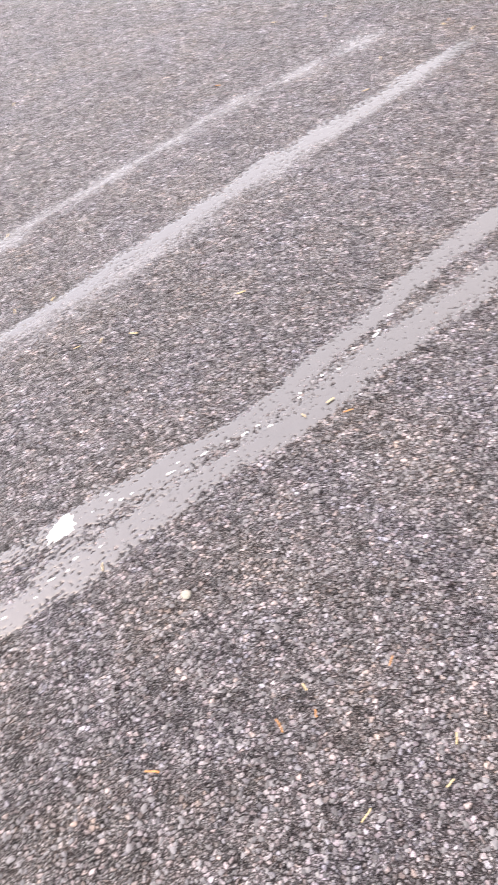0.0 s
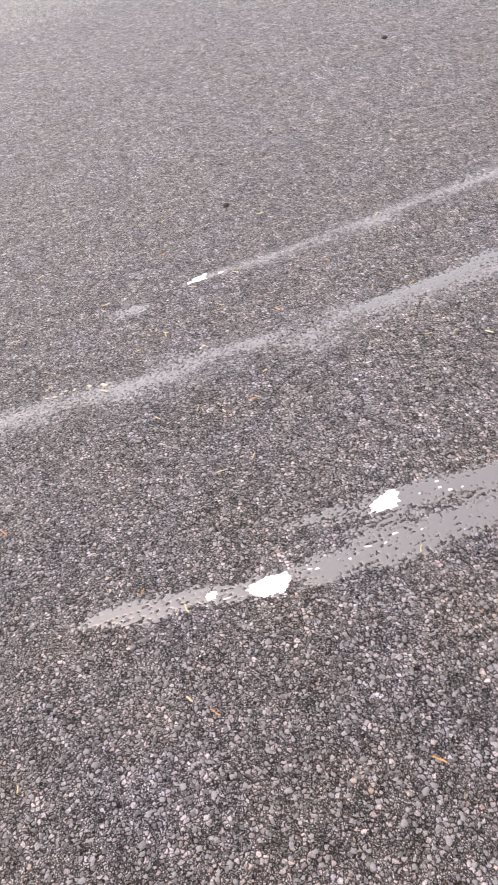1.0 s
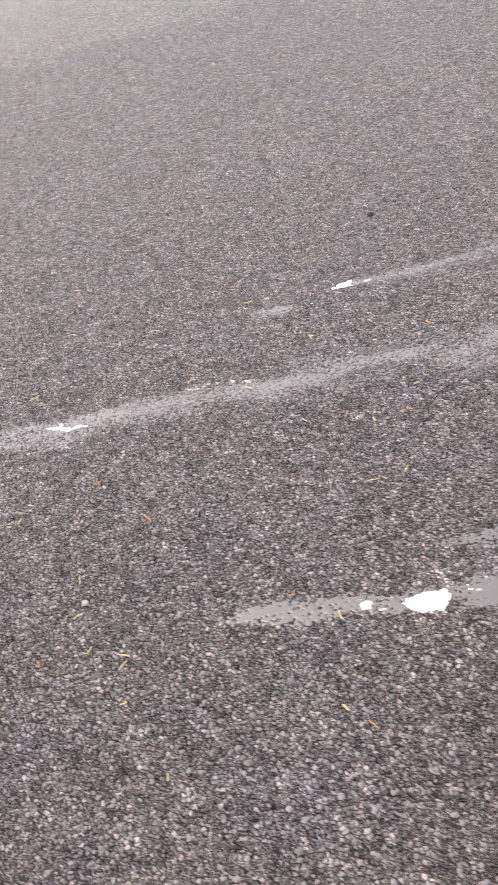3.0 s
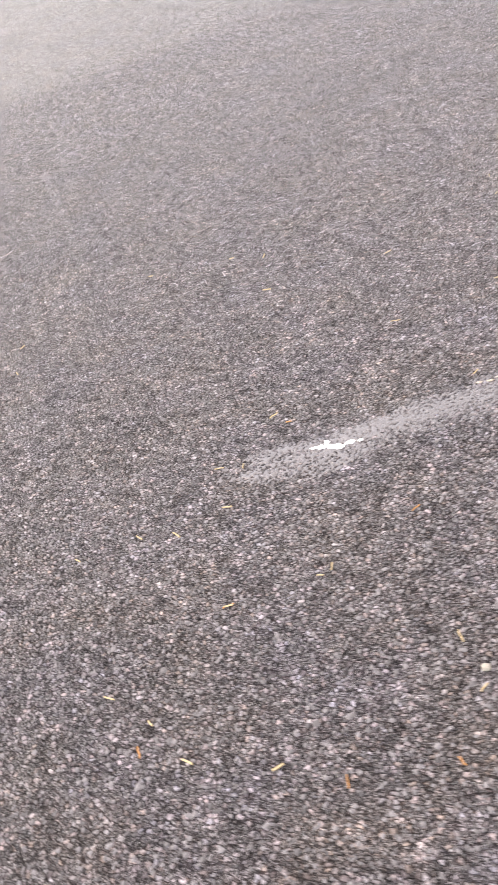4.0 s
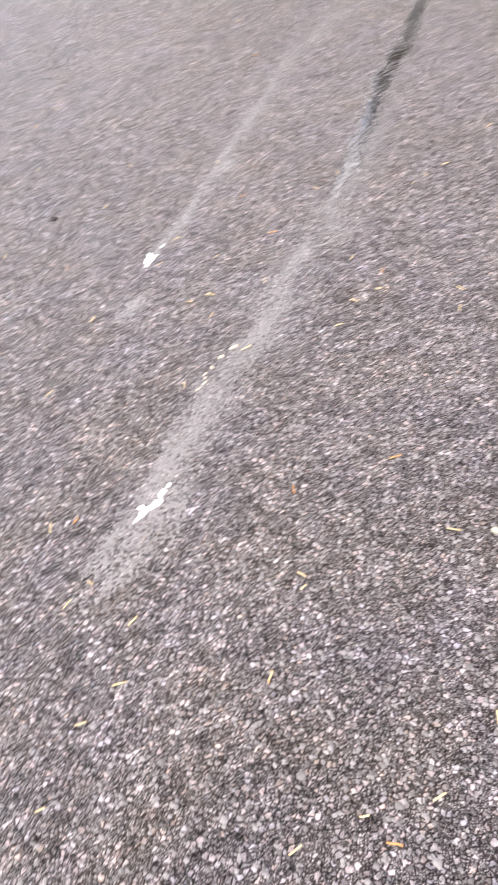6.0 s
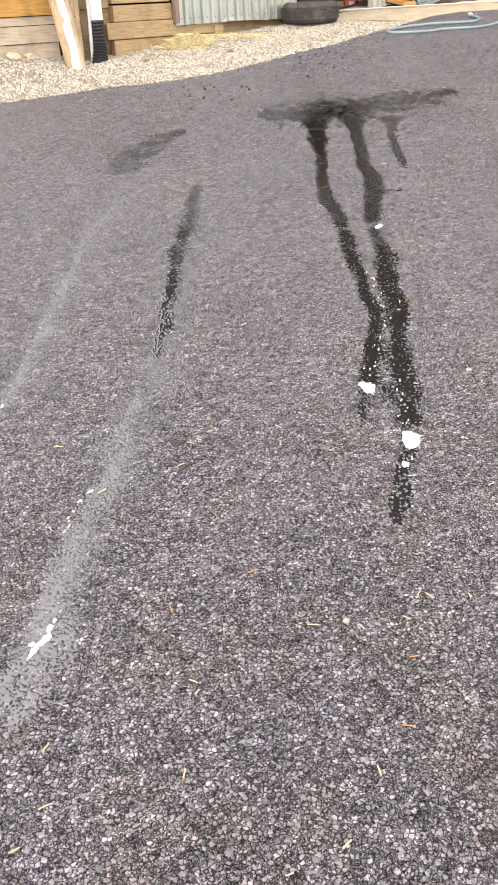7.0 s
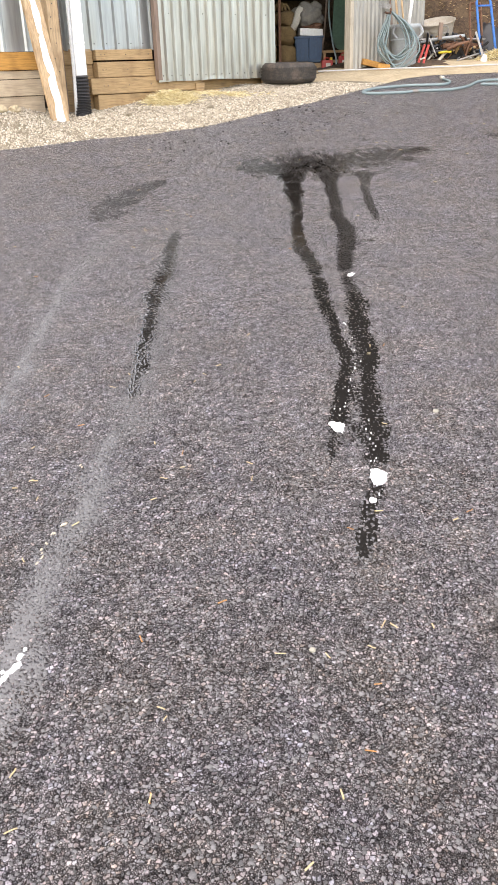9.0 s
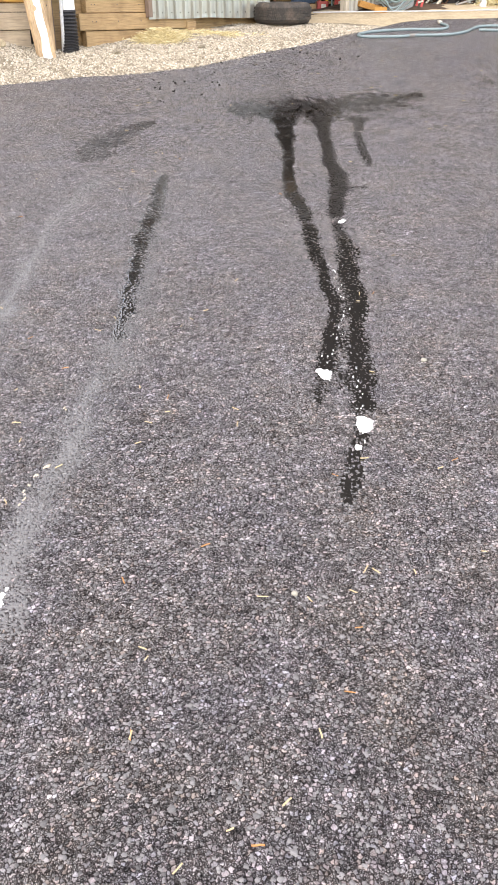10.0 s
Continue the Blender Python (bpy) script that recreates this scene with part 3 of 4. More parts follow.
outer = chips("asphalt_stones", 34000, (-5.2, -2.2, 0.4, 6.4), (0.0035, 0.0085), STONES, 0.0002, 4, 0.34, gz)
tagged(outer, "pale stone chips in the outer part of the drive", "asphalt stones", kind="stuff")
larger = chips("asphalt_stones", 1800, (-2.2, 2.0, 0.6, 4.2), (0.0062, 0.0105), STONES, 0.0012, 13, 0.28, gz, bare)
tagged(larger, "larger grey stones set flat in the asphalt", "asphalt stones", kind="stuff")
DARKSTONE = plain("dark_stone", (0.028, 0.024, 0.022), 0.8, vary=0.4, scale=60)
specks = chips("dark_grit", 190, (-1.0, 1.2, 6.9, 9.6), (0.006, 0.014), DARKSTONE, 0.0, 71, 0.8, gz, lambda x, y: edge_y(x) - 1.3 < y < edge_y(x) - 0.05)
tagged(specks, "loose dark stones scattered on the asphalt edge", "loose stones", kind="stuff")


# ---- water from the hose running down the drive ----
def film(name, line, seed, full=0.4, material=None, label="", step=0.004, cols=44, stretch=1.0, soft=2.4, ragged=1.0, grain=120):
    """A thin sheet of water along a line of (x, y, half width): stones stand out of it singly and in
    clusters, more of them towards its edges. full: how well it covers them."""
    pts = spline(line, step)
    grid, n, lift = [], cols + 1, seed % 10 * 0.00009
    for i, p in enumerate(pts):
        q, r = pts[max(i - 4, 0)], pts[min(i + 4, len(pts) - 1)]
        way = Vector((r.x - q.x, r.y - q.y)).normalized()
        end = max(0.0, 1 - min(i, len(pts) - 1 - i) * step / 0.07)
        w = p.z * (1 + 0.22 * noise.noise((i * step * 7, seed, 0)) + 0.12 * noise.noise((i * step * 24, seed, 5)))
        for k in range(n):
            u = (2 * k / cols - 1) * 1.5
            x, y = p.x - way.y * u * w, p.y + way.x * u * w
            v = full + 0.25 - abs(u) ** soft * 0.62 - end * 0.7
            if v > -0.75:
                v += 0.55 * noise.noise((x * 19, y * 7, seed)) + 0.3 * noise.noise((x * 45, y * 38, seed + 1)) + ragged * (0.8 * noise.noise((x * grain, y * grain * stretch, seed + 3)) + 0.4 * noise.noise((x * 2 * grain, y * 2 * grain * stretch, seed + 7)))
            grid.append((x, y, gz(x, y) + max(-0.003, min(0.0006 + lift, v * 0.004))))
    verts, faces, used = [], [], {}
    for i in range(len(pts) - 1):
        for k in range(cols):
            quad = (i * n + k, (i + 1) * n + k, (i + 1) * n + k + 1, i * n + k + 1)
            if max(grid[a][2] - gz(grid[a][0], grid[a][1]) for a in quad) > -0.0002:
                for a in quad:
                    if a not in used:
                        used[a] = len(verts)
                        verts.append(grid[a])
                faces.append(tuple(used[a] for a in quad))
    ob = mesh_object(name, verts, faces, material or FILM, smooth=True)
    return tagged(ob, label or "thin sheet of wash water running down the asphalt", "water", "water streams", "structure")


# two streams that run together
film("water", [(0.3, 6.5, 0.11), (0.3, 6.07, 0.062), (0.301, 5.85, 0.06), (0.308, 5.65, 0.04), (0.294, 5.4, 0.034), (0.282, 5.07, 0.034), (0.282, 4.81, 0.042), (0.309, 4.63, 0.04), (0.325, 4.49, 0.04), (0.334, 4.33, 0.044)], 11, 0.42, step=0.006, cols=36, ragged=1.3)
film("water", [(0.334, 4.36, 0.044), (0.341, 4.14, 0.038), (0.348, 3.9, 0.036), (0.36, 3.7, 0.034), (0.367, 3.58, 0.032), (0.384, 3.43, 0.032), (0.372, 3.27, 0.03), (0.341, 3.13, 0.032), (0.318, 3.0, 0.036), (0.3, 2.88, 0.04), (0.285, 2.78, 0.036)], 31, 0.3, ragged=1.35)
film("water", [(0.29, 2.84, 0.045), (0.275, 2.74, 0.036), (0.258, 2.66, 0.02), (0.242, 2.58, 0.01)], 41, 0.0, ragged=1.6)
film("water", [(0.582, 6.5, 0.09), (0.568, 6.19, 0.05), (0.561, 5.97, 0.043), (0.557, 5.69, 0.038), (0.538, 5.38, 0.042), (0.561, 5.15, 0.05), (0.556, 4.94, 0.055), (0.525, 4.75, 0.05), (0.499, 4.57, 0.045), (0.475, 4.38, 0.038)], 19, 0.42, DAMP, step=0.006, cols=36, ragged=1.3)
film("water", [(0.478, 4.4, 0.04), (0.478, 4.24, 0.05), (0.499, 4.09, 0.05)], 52, 0.02, DAMP)
film("water", [(0.499, 4.17, 0.04), (0.488, 3.98, 0.05), (0.474, 3.8, 0.05), (0.469, 3.62, 0.048), (0.48, 3.46, 0.046), (0.462, 3.32, 0.036), (0.444, 3.2, 0.034), (0.434, 3.06, 0.038), (0.43, 2.93, 0.044), (0.418, 2.8, 0.046), (0.402, 2.66, 0.042), (0.388, 2.56, 0.034)], 22, 0.3, ragged=1.4)
film("water", [(0.388, 2.6, 0.034), (0.37, 2.46, 0.028), (0.347, 2.38, 0.034), (0.325, 2.29, 0.036), (0.306, 2.2, 0.03), (0.288, 2.08, 0.016)], 42, 0.05, ragged=1.7)
# stones stand thick in the shallow water between the two
film("water", [(0.42, 3.75, 0.03), (0.425, 3.5, 0.03), (0.41, 3.3, 0.035), (0.39, 3.1, 0.04), (0.37, 2.95, 0.05), (0.35, 2.8, 0.045), (0.335, 2.68, 0.03)], 62, -0.25, ragged=1.5)
film("water", [(0.84, 6.5, 0.07), (0.81, 6.15, 0.036), (0.782, 5.95, 0.028), (0.772, 5.67, 0.03), (0.771, 5.48, 0.026), (0.763, 5.25, 0.02)], 13, 0.25, DAMP, step=0.006, cols=30, ragged=1.5)
film("water", [(0.575, 4.85, 0.05), (0.655, 4.87, 0.06), (0.72, 4.92, 0.04)], 23, -0.15, step=0.006)
# the middle stream: a dark core high up, then a broad glistening band
film("water", [(-0.42, 5.15, 0.024), (-0.434, 4.85, 0.036), (-0.43, 4.55, 0.042), (-0.451, 4.3, 0.045), (-0.459, 4.12, 0.047), (-0.46, 3.94, 0.043), (-0.453, 3.78, 0.039), (-0.45, 3.55, 0.035), (-0.446, 3.35, 0.031), (-0.45, 3.05, 0.022)], 34, 0.36, step=0.005, cols=36, ragged=1.6, soft=1.7)
film("water", [(-0.4, 4.9, 0.045), (-0.415, 4.4, 0.055), (-0.41, 3.9, 0.065), (-0.4, 3.6, 0.065), (-0.41, 3.3, 0.075), (-0.43, 2.98, 0.1), (-0.462, 2.8, 0.095), (-0.495, 2.62, 0.105), (-0.507, 2.46, 0.1), (-0.525, 2.3, 0.085), (-0.55, 2.12, 0.075), (-0.565, 1.95, 0.072), (-0.575, 1.8, 0.07), (-0.59, 1.65, 0.05)], 11, -0.04, material=THIN, step=0.0035, cols=76, soft=1.4, ragged=2.1, grain=165)
film("water", [(-0.47, 2.6, 0.03), (-0.5, 2.4, 0.034), (-0.53, 2.25, 0.028), (-0.555, 2.12, 0.03), (-0.57, 1.95, 0.036), (-0.562, 1.8, 0.065), (-0.575, 1.68, 0.075), (-0.6, 1.58, 0.06), (-0.634, 1.47, 0.028)], 53, 0.0, material=THIN, ragged=1.9, grain=165, step=0.0033)
# the outer stream
film("water", [(-0.79, 5.1, 0.08), (-0.83, 4.8, 0.09), (-0.89, 4.5, 0.075), (-0.922, 4.2, 0.07), (-0.916, 3.85, 0.07), (-0.93, 3.56, 0.065), (-0.91, 3.35, 0.07), (-0.912, 3.1, 0.06), (-0.918, 3.0, 0.045), (-0.935, 2.85, 0.034), (-0.95, 2.7, 0.028)], 15, -0.12, material=THIN, step=0.0035, cols=56, soft=1.3, ragged=2.1, grain=165)
film("water", [(-0.925, 4.3, 0.02), (-0.915, 3.85, 0.024), (-0.93, 3.56, 0.022), (-0.93, 3.2, 0.018), (-0.935, 2.9, 0.018), (-0.955, 2.68, 0.02)], 65, -0.1, material=THIN, step=0.0035, cols=28, ragged=1.9, grain=165)
film("water", [(-0.89, 2.56, 0.03), (-0.915, 2.45, 0.045), (-0.93, 2.36, 0.02)], 16, -0.1, material=THIN, ragged=1.8)
# damp ground where the hose ran out
film("puddle", [(-0.1, 6.62, 0.2), (0.02, 6.65, 0.3), (0.233, 6.7, 0.38), (0.494, 6.77, 0.46), (0.759, 6.83, 0.37), (1.028, 6.93, 0.34), (1.272, 7.08, 0.17), (1.46, 7.2, 0.06)], 17, 0.07, DAMP, "dark damp patch where the wash water starts", 0.008, 130, 0.7, 1.3, 1.3)
film("puddle", [(0.1, 6.5, 0.12), (0.28, 6.55, 0.24), (0.45, 6.62, 0.3), (0.62, 6.6, 0.24), (0.75, 6.66, 0.1)], 27, 0.05, FILM, "shallow dark puddle where the wash water starts", 0.007, 90, 0.7, 1.2, 1.6)
film("puddle", [(-0.93, 5.36, 0.08), (-0.89, 5.6, 0.15), (-0.84, 5.82, 0.17), (-0.76, 6.02, 0.14), (-0.69, 6.2, 0.1), (-0.56, 6.36, 0.05)], 18, 0.1, DAMP, "small dark damp patch on the asphalt", 0.006, 70, 0.7, 1.2, 1.7)
film("puddle", [(-1.18, 6.76, 0.07), (-1.05, 6.79, 0.1), (-0.9, 6.82, 0.06)], 28, -0.35, DAMP, "faint damp patch on the asphalt", 0.007, 50, 0.7, 1.2, 1.7)
film("puddle", [(-1.03, 6.55, 0.03), (-0.88, 6.57, 0.05), (-0.74, 6.57, 0.03)], 38, -0.35, DAMP, "faint damp patch on the asphalt", 0.007, 40, 0.7, 1.2, 1.7)
film("puddle", [(2.0, 7.5, 0.1), (2.15, 7.62, 0.2), (2.4, 7.7, 0.26), (2.8, 7.75, 0.2)], 48, -0.2, DAMP, "damp patch on the asphalt below the hose", 0.009, 60, 0.7, 1.2, 1.6)


def foam(x, y, length, width, turn, seed, material=None, label="white soap foam floating on the wash water", height=0.006, taper=0.0):
    """A raft of foam with a torn outline, flat on top, broad upstream and drawn out downstream by taper."""
    sides, rings = 72, 7
    verts, faces = [], []
    ca, sa = math.cos(radians(turn)), math.sin(radians(turn))
    for j in range(rings):
        f = 1 - j / (rings - 1)
        for k in range(sides):
            a = 2 * math.pi * k / sides
            c, d = math.cos(a), math.sin(a)
            r = 1 + 0.42 * noise.noise((c * 1.4 + seed * 7.1, d * 1.4, seed)) + 0.3 * noise.noise((c * 3.1 + seed, d * 3.1, 1)) + 0.2 * noise.noise((c * 8, d * 8 + seed, 4))
            r *= 1 / max(abs(c), abs(d)) ** (0.45 if width > 0.03 else 0.0)
            u, v = 0.5 * length * c * r * f, 0.5 * width * d * r * f
            v *= 1 - taper * (1 - max(0.0, min(1.0, (u / length + 0.5)))) ** 0.8
            px, py = x + u * ca - v * sa, y + u * sa + v * ca
            h = 0.001 + height * (1 - f ** 3) * (0.7 + 0.6 * noise.noise((px * 60, py * 60, seed)) + 0.35 * noise.noise((px * 170, py * 170, seed))) if j else -0.001
            verts.append((px, py, gz(px, py) + h))
    for j in range(rings - 1):
        for k in range(sides):
            k2 = (k + 1) % sides
            faces.append((j * sides + k, j * sides + k2, (j + 1) * sides + k2, (j + 1) * sides + k))
    ob = mesh_object("foam", verts, faces, material or FOAM, smooth=True)
    return tagged(ob, label, "foam", "patches of foam")


foam(0.389, 2.522, 0.09, 0.078, 80, 1, taper=0.62)
foam(0.292, 2.838, 0.085, 0.066, 105, 2, taper=0.55)
foam(0.355, 2.4, 0.03, 0.024, 80, 3)
foam(0.508, 4.34, 0.06, 0.03, 60, 4)
for i, (x, y, l, w, a, tp) in enumerate([(-0.592, 1.722, 0.05, 0.022, 75, 0.6), (-0.572, 1.757, 0.045, 0.026, 60, 0.3), (-0.569, 1.79, 0.03, 0.017, 80, 0.2), (-0.562, 1.815, 0.016, 0.01, 85, 0.0), (-0.6, 1.742, 0.016, 0.012, 20, 0.0)]):
    foam(x, y, l, w, a, 5 + i, taper=tp, height=0.004)
foam(-0.955, 2.72, 0.055, 0.05, 88, 11, taper=0.4)
foam(-0.951, 2.685, 0.02, 0.014, 85, 12, height=0.004)
foam(-0.942, 2.795, 0.022, 0.008, 84, 13, height=0.003)
rf = random.Random(19)
for i, (x, y) in enumerate([(-0.605, 2.188), (-0.592, 2.232), (-0.583, 2.262), (-0.566, 2.302), (-0.555, 2.328), (-0.6, 2.15), (-0.561, 2.635)]):
    for k in range(2):
        foam(x + rf.uniform(-0.008, 0.008), y + rf.uniform(-0.016, 0.016), rf.uniform(0.007, 0.02), rf.uniform(0.004, 0.01), rf.uniform(65, 95), 20 + 3 * i + k, FROTH, "cream coloured froth stranded along the wash water", 0.003)
rng = random.Random(8)
CHAIN = [(0.3, 2.92), (0.315, 2.965), (0.335, 3.02), (0.36, 3.09), (0.375, 3.17), (0.4, 3.25), (0.41, 3.31), (0.425, 3.38), (0.415, 3.47), (0.42, 3.58), (0.415, 3.69), (0.405, 3.77), (0.388, 3.8), (0.385, 2.62), (0.395, 2.68), (0.4, 2.75), (0.395, 2.84), (0.372, 2.45)]
for i, (x, y) in enumerate(CHAIN):
    for k in range(2):
        foam(x + rng.uniform(-0.012, 0.012), y + rng.uniform(-0.05, 0.05), rng.uniform(0.006, 0.022) * (1 - 0.5 * k), rng.uniform(0.003, 0.0058), rng.uniform(70, 100), 40 + 2 * i + k, label="small fleck of white foam on the wash water", height=0.003)


# ---- straw and twigs scattered on the drive ----
STRAW = plain("straw", (0.55, 0.43, 0.24), 0.7, vary=0.25, scale=40)
TWIG = plain("orange_twig", (0.45, 0.22, 0.08), 0.7, vary=0.3, scale=40)
SCATTER = [(0.63, 2.33, 35, 1), (0.58, 2.29, 30, 0), (0.89, 2.67, 40, 1), (0.43, 1.86, 100, 0), (0.31, 1.87, 60, 0), (0.335, 1.865, 130, 0), (0.27, 1.68, 10, 1), (0.23, 1.5, 170, 1), (-0.22, 1.4, 95, 1), (0.165, 1.77, 120, 0), (-0.23, 2.6, 15, 0), (0.16, 1.4, 100, 0), (0.99, 2.88, 165, 1), (1.02, 2.94, 150, 1), (1.2, 2.88, 100, 0), (1.26, 3.01, 90, 0), (0.49, 3.49, 85, 0), (0.97, 2.96, 170, 0), (-0.11, 1.13, 50, 0), (-0.52, 1.25, 30, 0), (-0.22, 1.4, 80, 0), (-0.02, 1.2, 20, 0), (0.365, 2.34, 5, 0)]
for i in range(34):
    SCATTER.append((rng.uniform(-1.1, 1.7), rng.uniform(0.75, 3.6), rng.uniform(0, 180), int(rng.random() < 0.3)))
for i in range(45):
    SCATTER.append((rng.uniform(-1.9, 0.1), rng.uniform(0.9, 3.4), rng.uniform(0, 180), int(rng.random() < 0.15)))
for i in range(25):
    SCATTER.append((rng.uniform(-2.6, 1.5), rng.uniform(3.4, 6.5), rng.uniform(0, 180), int(rng.random() < 0.3)))
for i in range(70):
    SCATTER.append((rng.uniform(-1.2, 2.4), rng.uniform(5.8, 9.6), rng.uniform(0, 180), 0))
for i, (x, y, a, kind) in enumerate(q for q in SCATTER if q[1] < edge_y(q[0]) - 0.1):
    l = rng.uniform(0.007, 0.014)
    ca, sa = math.cos(radians(a)), math.sin(radians(a))
    z = gz(x, y) + 0.0045
    line = [(x + u * l * ca - v * sa * l, y + u * l * sa + v * ca * l, gz(x + u * l * ca, y + u * l * sa) + 0.0045) for u, v in ((-1, 0), (-0.3, rng.uniform(-0.12, 0.12)), (0.4, rng.uniform(-0.12, 0.12)), (1, 0))]
    t = part("twig" if kind else "straw", tube(line, rng.uniform(0.0012, 0.0021), 5, 0.006), TWIG if kind else STRAW, None)
    tagged(t, "short orange-brown twig lying on the asphalt" if kind else "short dry yellow straw lying on the asphalt", "twig" if kind else "straw", "scattered straw and twigs")
PALESTONE = plain("pale_stone", (0.36, 0.34, 0.28), 0.8, vary=0.25, scale=60)
for x, y, r in ((-1.4, 2.95, 0.013), (0.65, 2.93, 0.011), (0.13, 1.79, 0.0085), (-2.53, 4.12, 0.014)):
    bm = bmesh.new()
    bmesh.ops.create_icosphere(bm, subdivisions=2, radius=r)
    for v in bm.verts:
        v.co *= 1 + 0.25 * noise.noise(v.co * 120 + Vector((x, y, 0)))
        v.co.z *= 0.6
    bmesh.ops.translate(bm, verts=bm.verts, vec=(x, y, gz(x, y) + r * 0.35))
    tagged(part("pebble", bm, DARKSTONE if x < -1 else PALESTONE, None, smooth=True), "small dark pebble on the asphalt" if x < -1 else "small pale pebble on the asphalt", "pebble", "pebbles")


# ---- along the barn wall ----
def leaning(a, b, width, thick, face, bevel=0.005):
    """A plank from a to b, its broad side turned to face."""
    a, b, face = Vector(a), Vector(b), Vector(face)
    way = (b - a).normalized()
    side = way.cross(face).normalized()
    out = side.cross(way)
    m = Matrix((side.to_4d(), out.to_4d(), way.to_4d(), (0, 0, 0, 1))).transposed()
    for i in range(3):
        m[3][i] = 0
    m.translation = (a + b) / 2
    return box(m, (width, thick, (b - a).length), bevel)


prop = thing("prop_plank", (-1.74, 8.74, 1.12), "leaning timber plank with a stripe of white paint", "plank")
lo, hi = wp(-0.6, 0.32, 1.1), wp(-0.685, 0.16, 2.2)
part("board", leaning(lo, hi + (hi - lo) * 0.02, 0.17, 0.045, OUT), POSTWOOD, prop)
bm = bmesh.new()
ring = []
for i in range(61):
    c = lo.lerp(hi, 0.01 + 0.98 * i / 60) + OUT * 0.03
    wl, wr = 0.036 + 0.028 * noise.noise((i * 0.13, 1.3, 0.2)), 0.036 + 0.028 * noise.noise((i * 0.11, 5.7, 0.4))
    if i in (22, 23, 41):
        wl *= 0.3
    ring.append([bm.verts.new(c + ALONG * (0.006 + d) + OUT * o) for d, o in ((-wl, -0.008), (-wl, 0.0), (wr, 0.0), (wr, -0.008))])
for a, b in zip(ring, ring[1:]):
    for k in range(3):
        bm.faces.new((a[k], a[k + 1], b[k + 1], b[k]))
part("paint_stripe", bm, WHITE, prop, "flaking white paint")

spout = thing("downspout", wp(-0.22, 0.14, 1.1), "white square downspout feeding a black corrugated drain pipe", "downspout")
part("pipe", leaning(wp(-0.225, 0.13, 1.47), wp(-0.205, 0.12, 2.7), 0.115, 0.085, OUT, 0.008), WHITE, spout)
part("joint", leaning(wp(-0.224, 0.13, 1.775), wp(-0.223, 0.13, 1.795), 0.12, 0.09, OUT, 0.004), WHITE, spout)
part("drain_pipe", tube([wp(-0.225, 0.13, 1.5), wp(-0.225, 0.135, 1.38), wp(-0.235, 0.145, 1.25), wp(-0.262, 0.18, 1.14), wp(-0.31, 0.24, 1.04)], 0.076, 18, 0.0145, wave=0.09), BLACKPLASTIC, spout, "black corrugated plastic pipe")
conduit = tagged(part("conduit", tube([wp(-0.325, 0.15, 1.08), wp(-0.295, 0.15, 1.6), wp(-0.29, 0.15, 2.7)], 0.017, 10, 0.2), CONDUIT, None, smooth=True), "thin grey conduit pipe standing against the post", "conduit")

# straw heap against the sill
def straw_heap(name, cx, cy, rx, ry, count, height, seed, base, label):
    r = random.Random(seed)
    verts, faces = [], []
    for i in range(count):
        u, v = r.gauss(0, 0.45), r.gauss(0, 0.45)
        x, y = cx + rx * u, cy + ry * v
        z = base(x, y) + height * math.exp(-2.2 * (u * u + v * v)) * r.uniform(0.3, 1.1) + 0.01
        a, l, tilt = r.uniform(0, math.pi * 2), r.uniform(0.03, 0.09), r.uniform(-0.35, 0.4)
        d = Vector((math.cos(a), math.sin(a), tilt)).normalized()
        w = d.cross(Vector((0, 0, 1))).normalized() * 0.0024
        up = d.cross(w)
        bend = Vector((r.uniform(-0.02, 0.02), r.uniform(-0.02, 0.02), r.uniform(-0.02, 0.01)))
        o = len(verts)
        for t in (0, 0.5, 1):
            c = Vector((x, y, z)) + d * l * t + bend * (4 * t * (1 - t))
            verts += [tuple(c + w), tuple(c - w * 0.5 + up * 0.8), tuple(c - w * 0.5 - up * 0.8)]
        for j in (0, 3):
            for k in range(3):
                k2 = (k + 1) % 3
                faces.append((o + j + k, o + j + k2, o + j + 3 + k2, o + j + 3 + k))
    ob = mesh_object(name, verts, faces, HAY)
    return tagged(ob, label, "straw", kind="stuff")


HAY = island_material("hay", [(0.0, (0.4, 0.29, 0.12)), (0.5, (0.74, 0.62, 0.34)), (1.0, (0.9, 0.81, 0.54))], 0.7, 80.0)
straw_heap("straw_heap", -0.78, 9.42, 0.24, 0.2, 3000, 0.07, 4, gravel_z, "yellow straw heaped on the gravel below the sill")
straw_heap("straw_heap", -0.3, 9.75, 0.5, 0.2, 500, 0.015, 5, gravel_z, "thin loose straw strewn on the gravel")
straw_heap("straw_heap", 3.3, 12.3, 0.22, 0.15, 900, 0.12, 6, gz, "dry straw beside the scrap heap")
for i, (x, y, r) in enumerate([(-2.23, 8.30, 0.07), (-2.12, 8.38, 0.055), (-2.48, 9.33, 0.05), (-1.12, 8.72, 0.03), (-0.35, 9.0, 0.035)]):
    bm = bmesh.new()
    bmesh.ops.create_icosphere(bm, subdivisions=3, radius=r)
    for v in bm.verts:
        v.co *= 1 + 0.45 * noise.noise(v.co * (0.9 / r) + Vector((i * 5, 0, 0)))
        v.co.z *= 0.6
    bmesh.ops.translate(bm, verts=bm.verts, vec=(x, y, gravel_z(x, y) + r * 0.3))
    tagged(part("rock", bm, GRAVEL_BED if i > 2 else CONCRETE, None), "rough tan rock lying on the gravel", "rock", "rocks on the gravel")

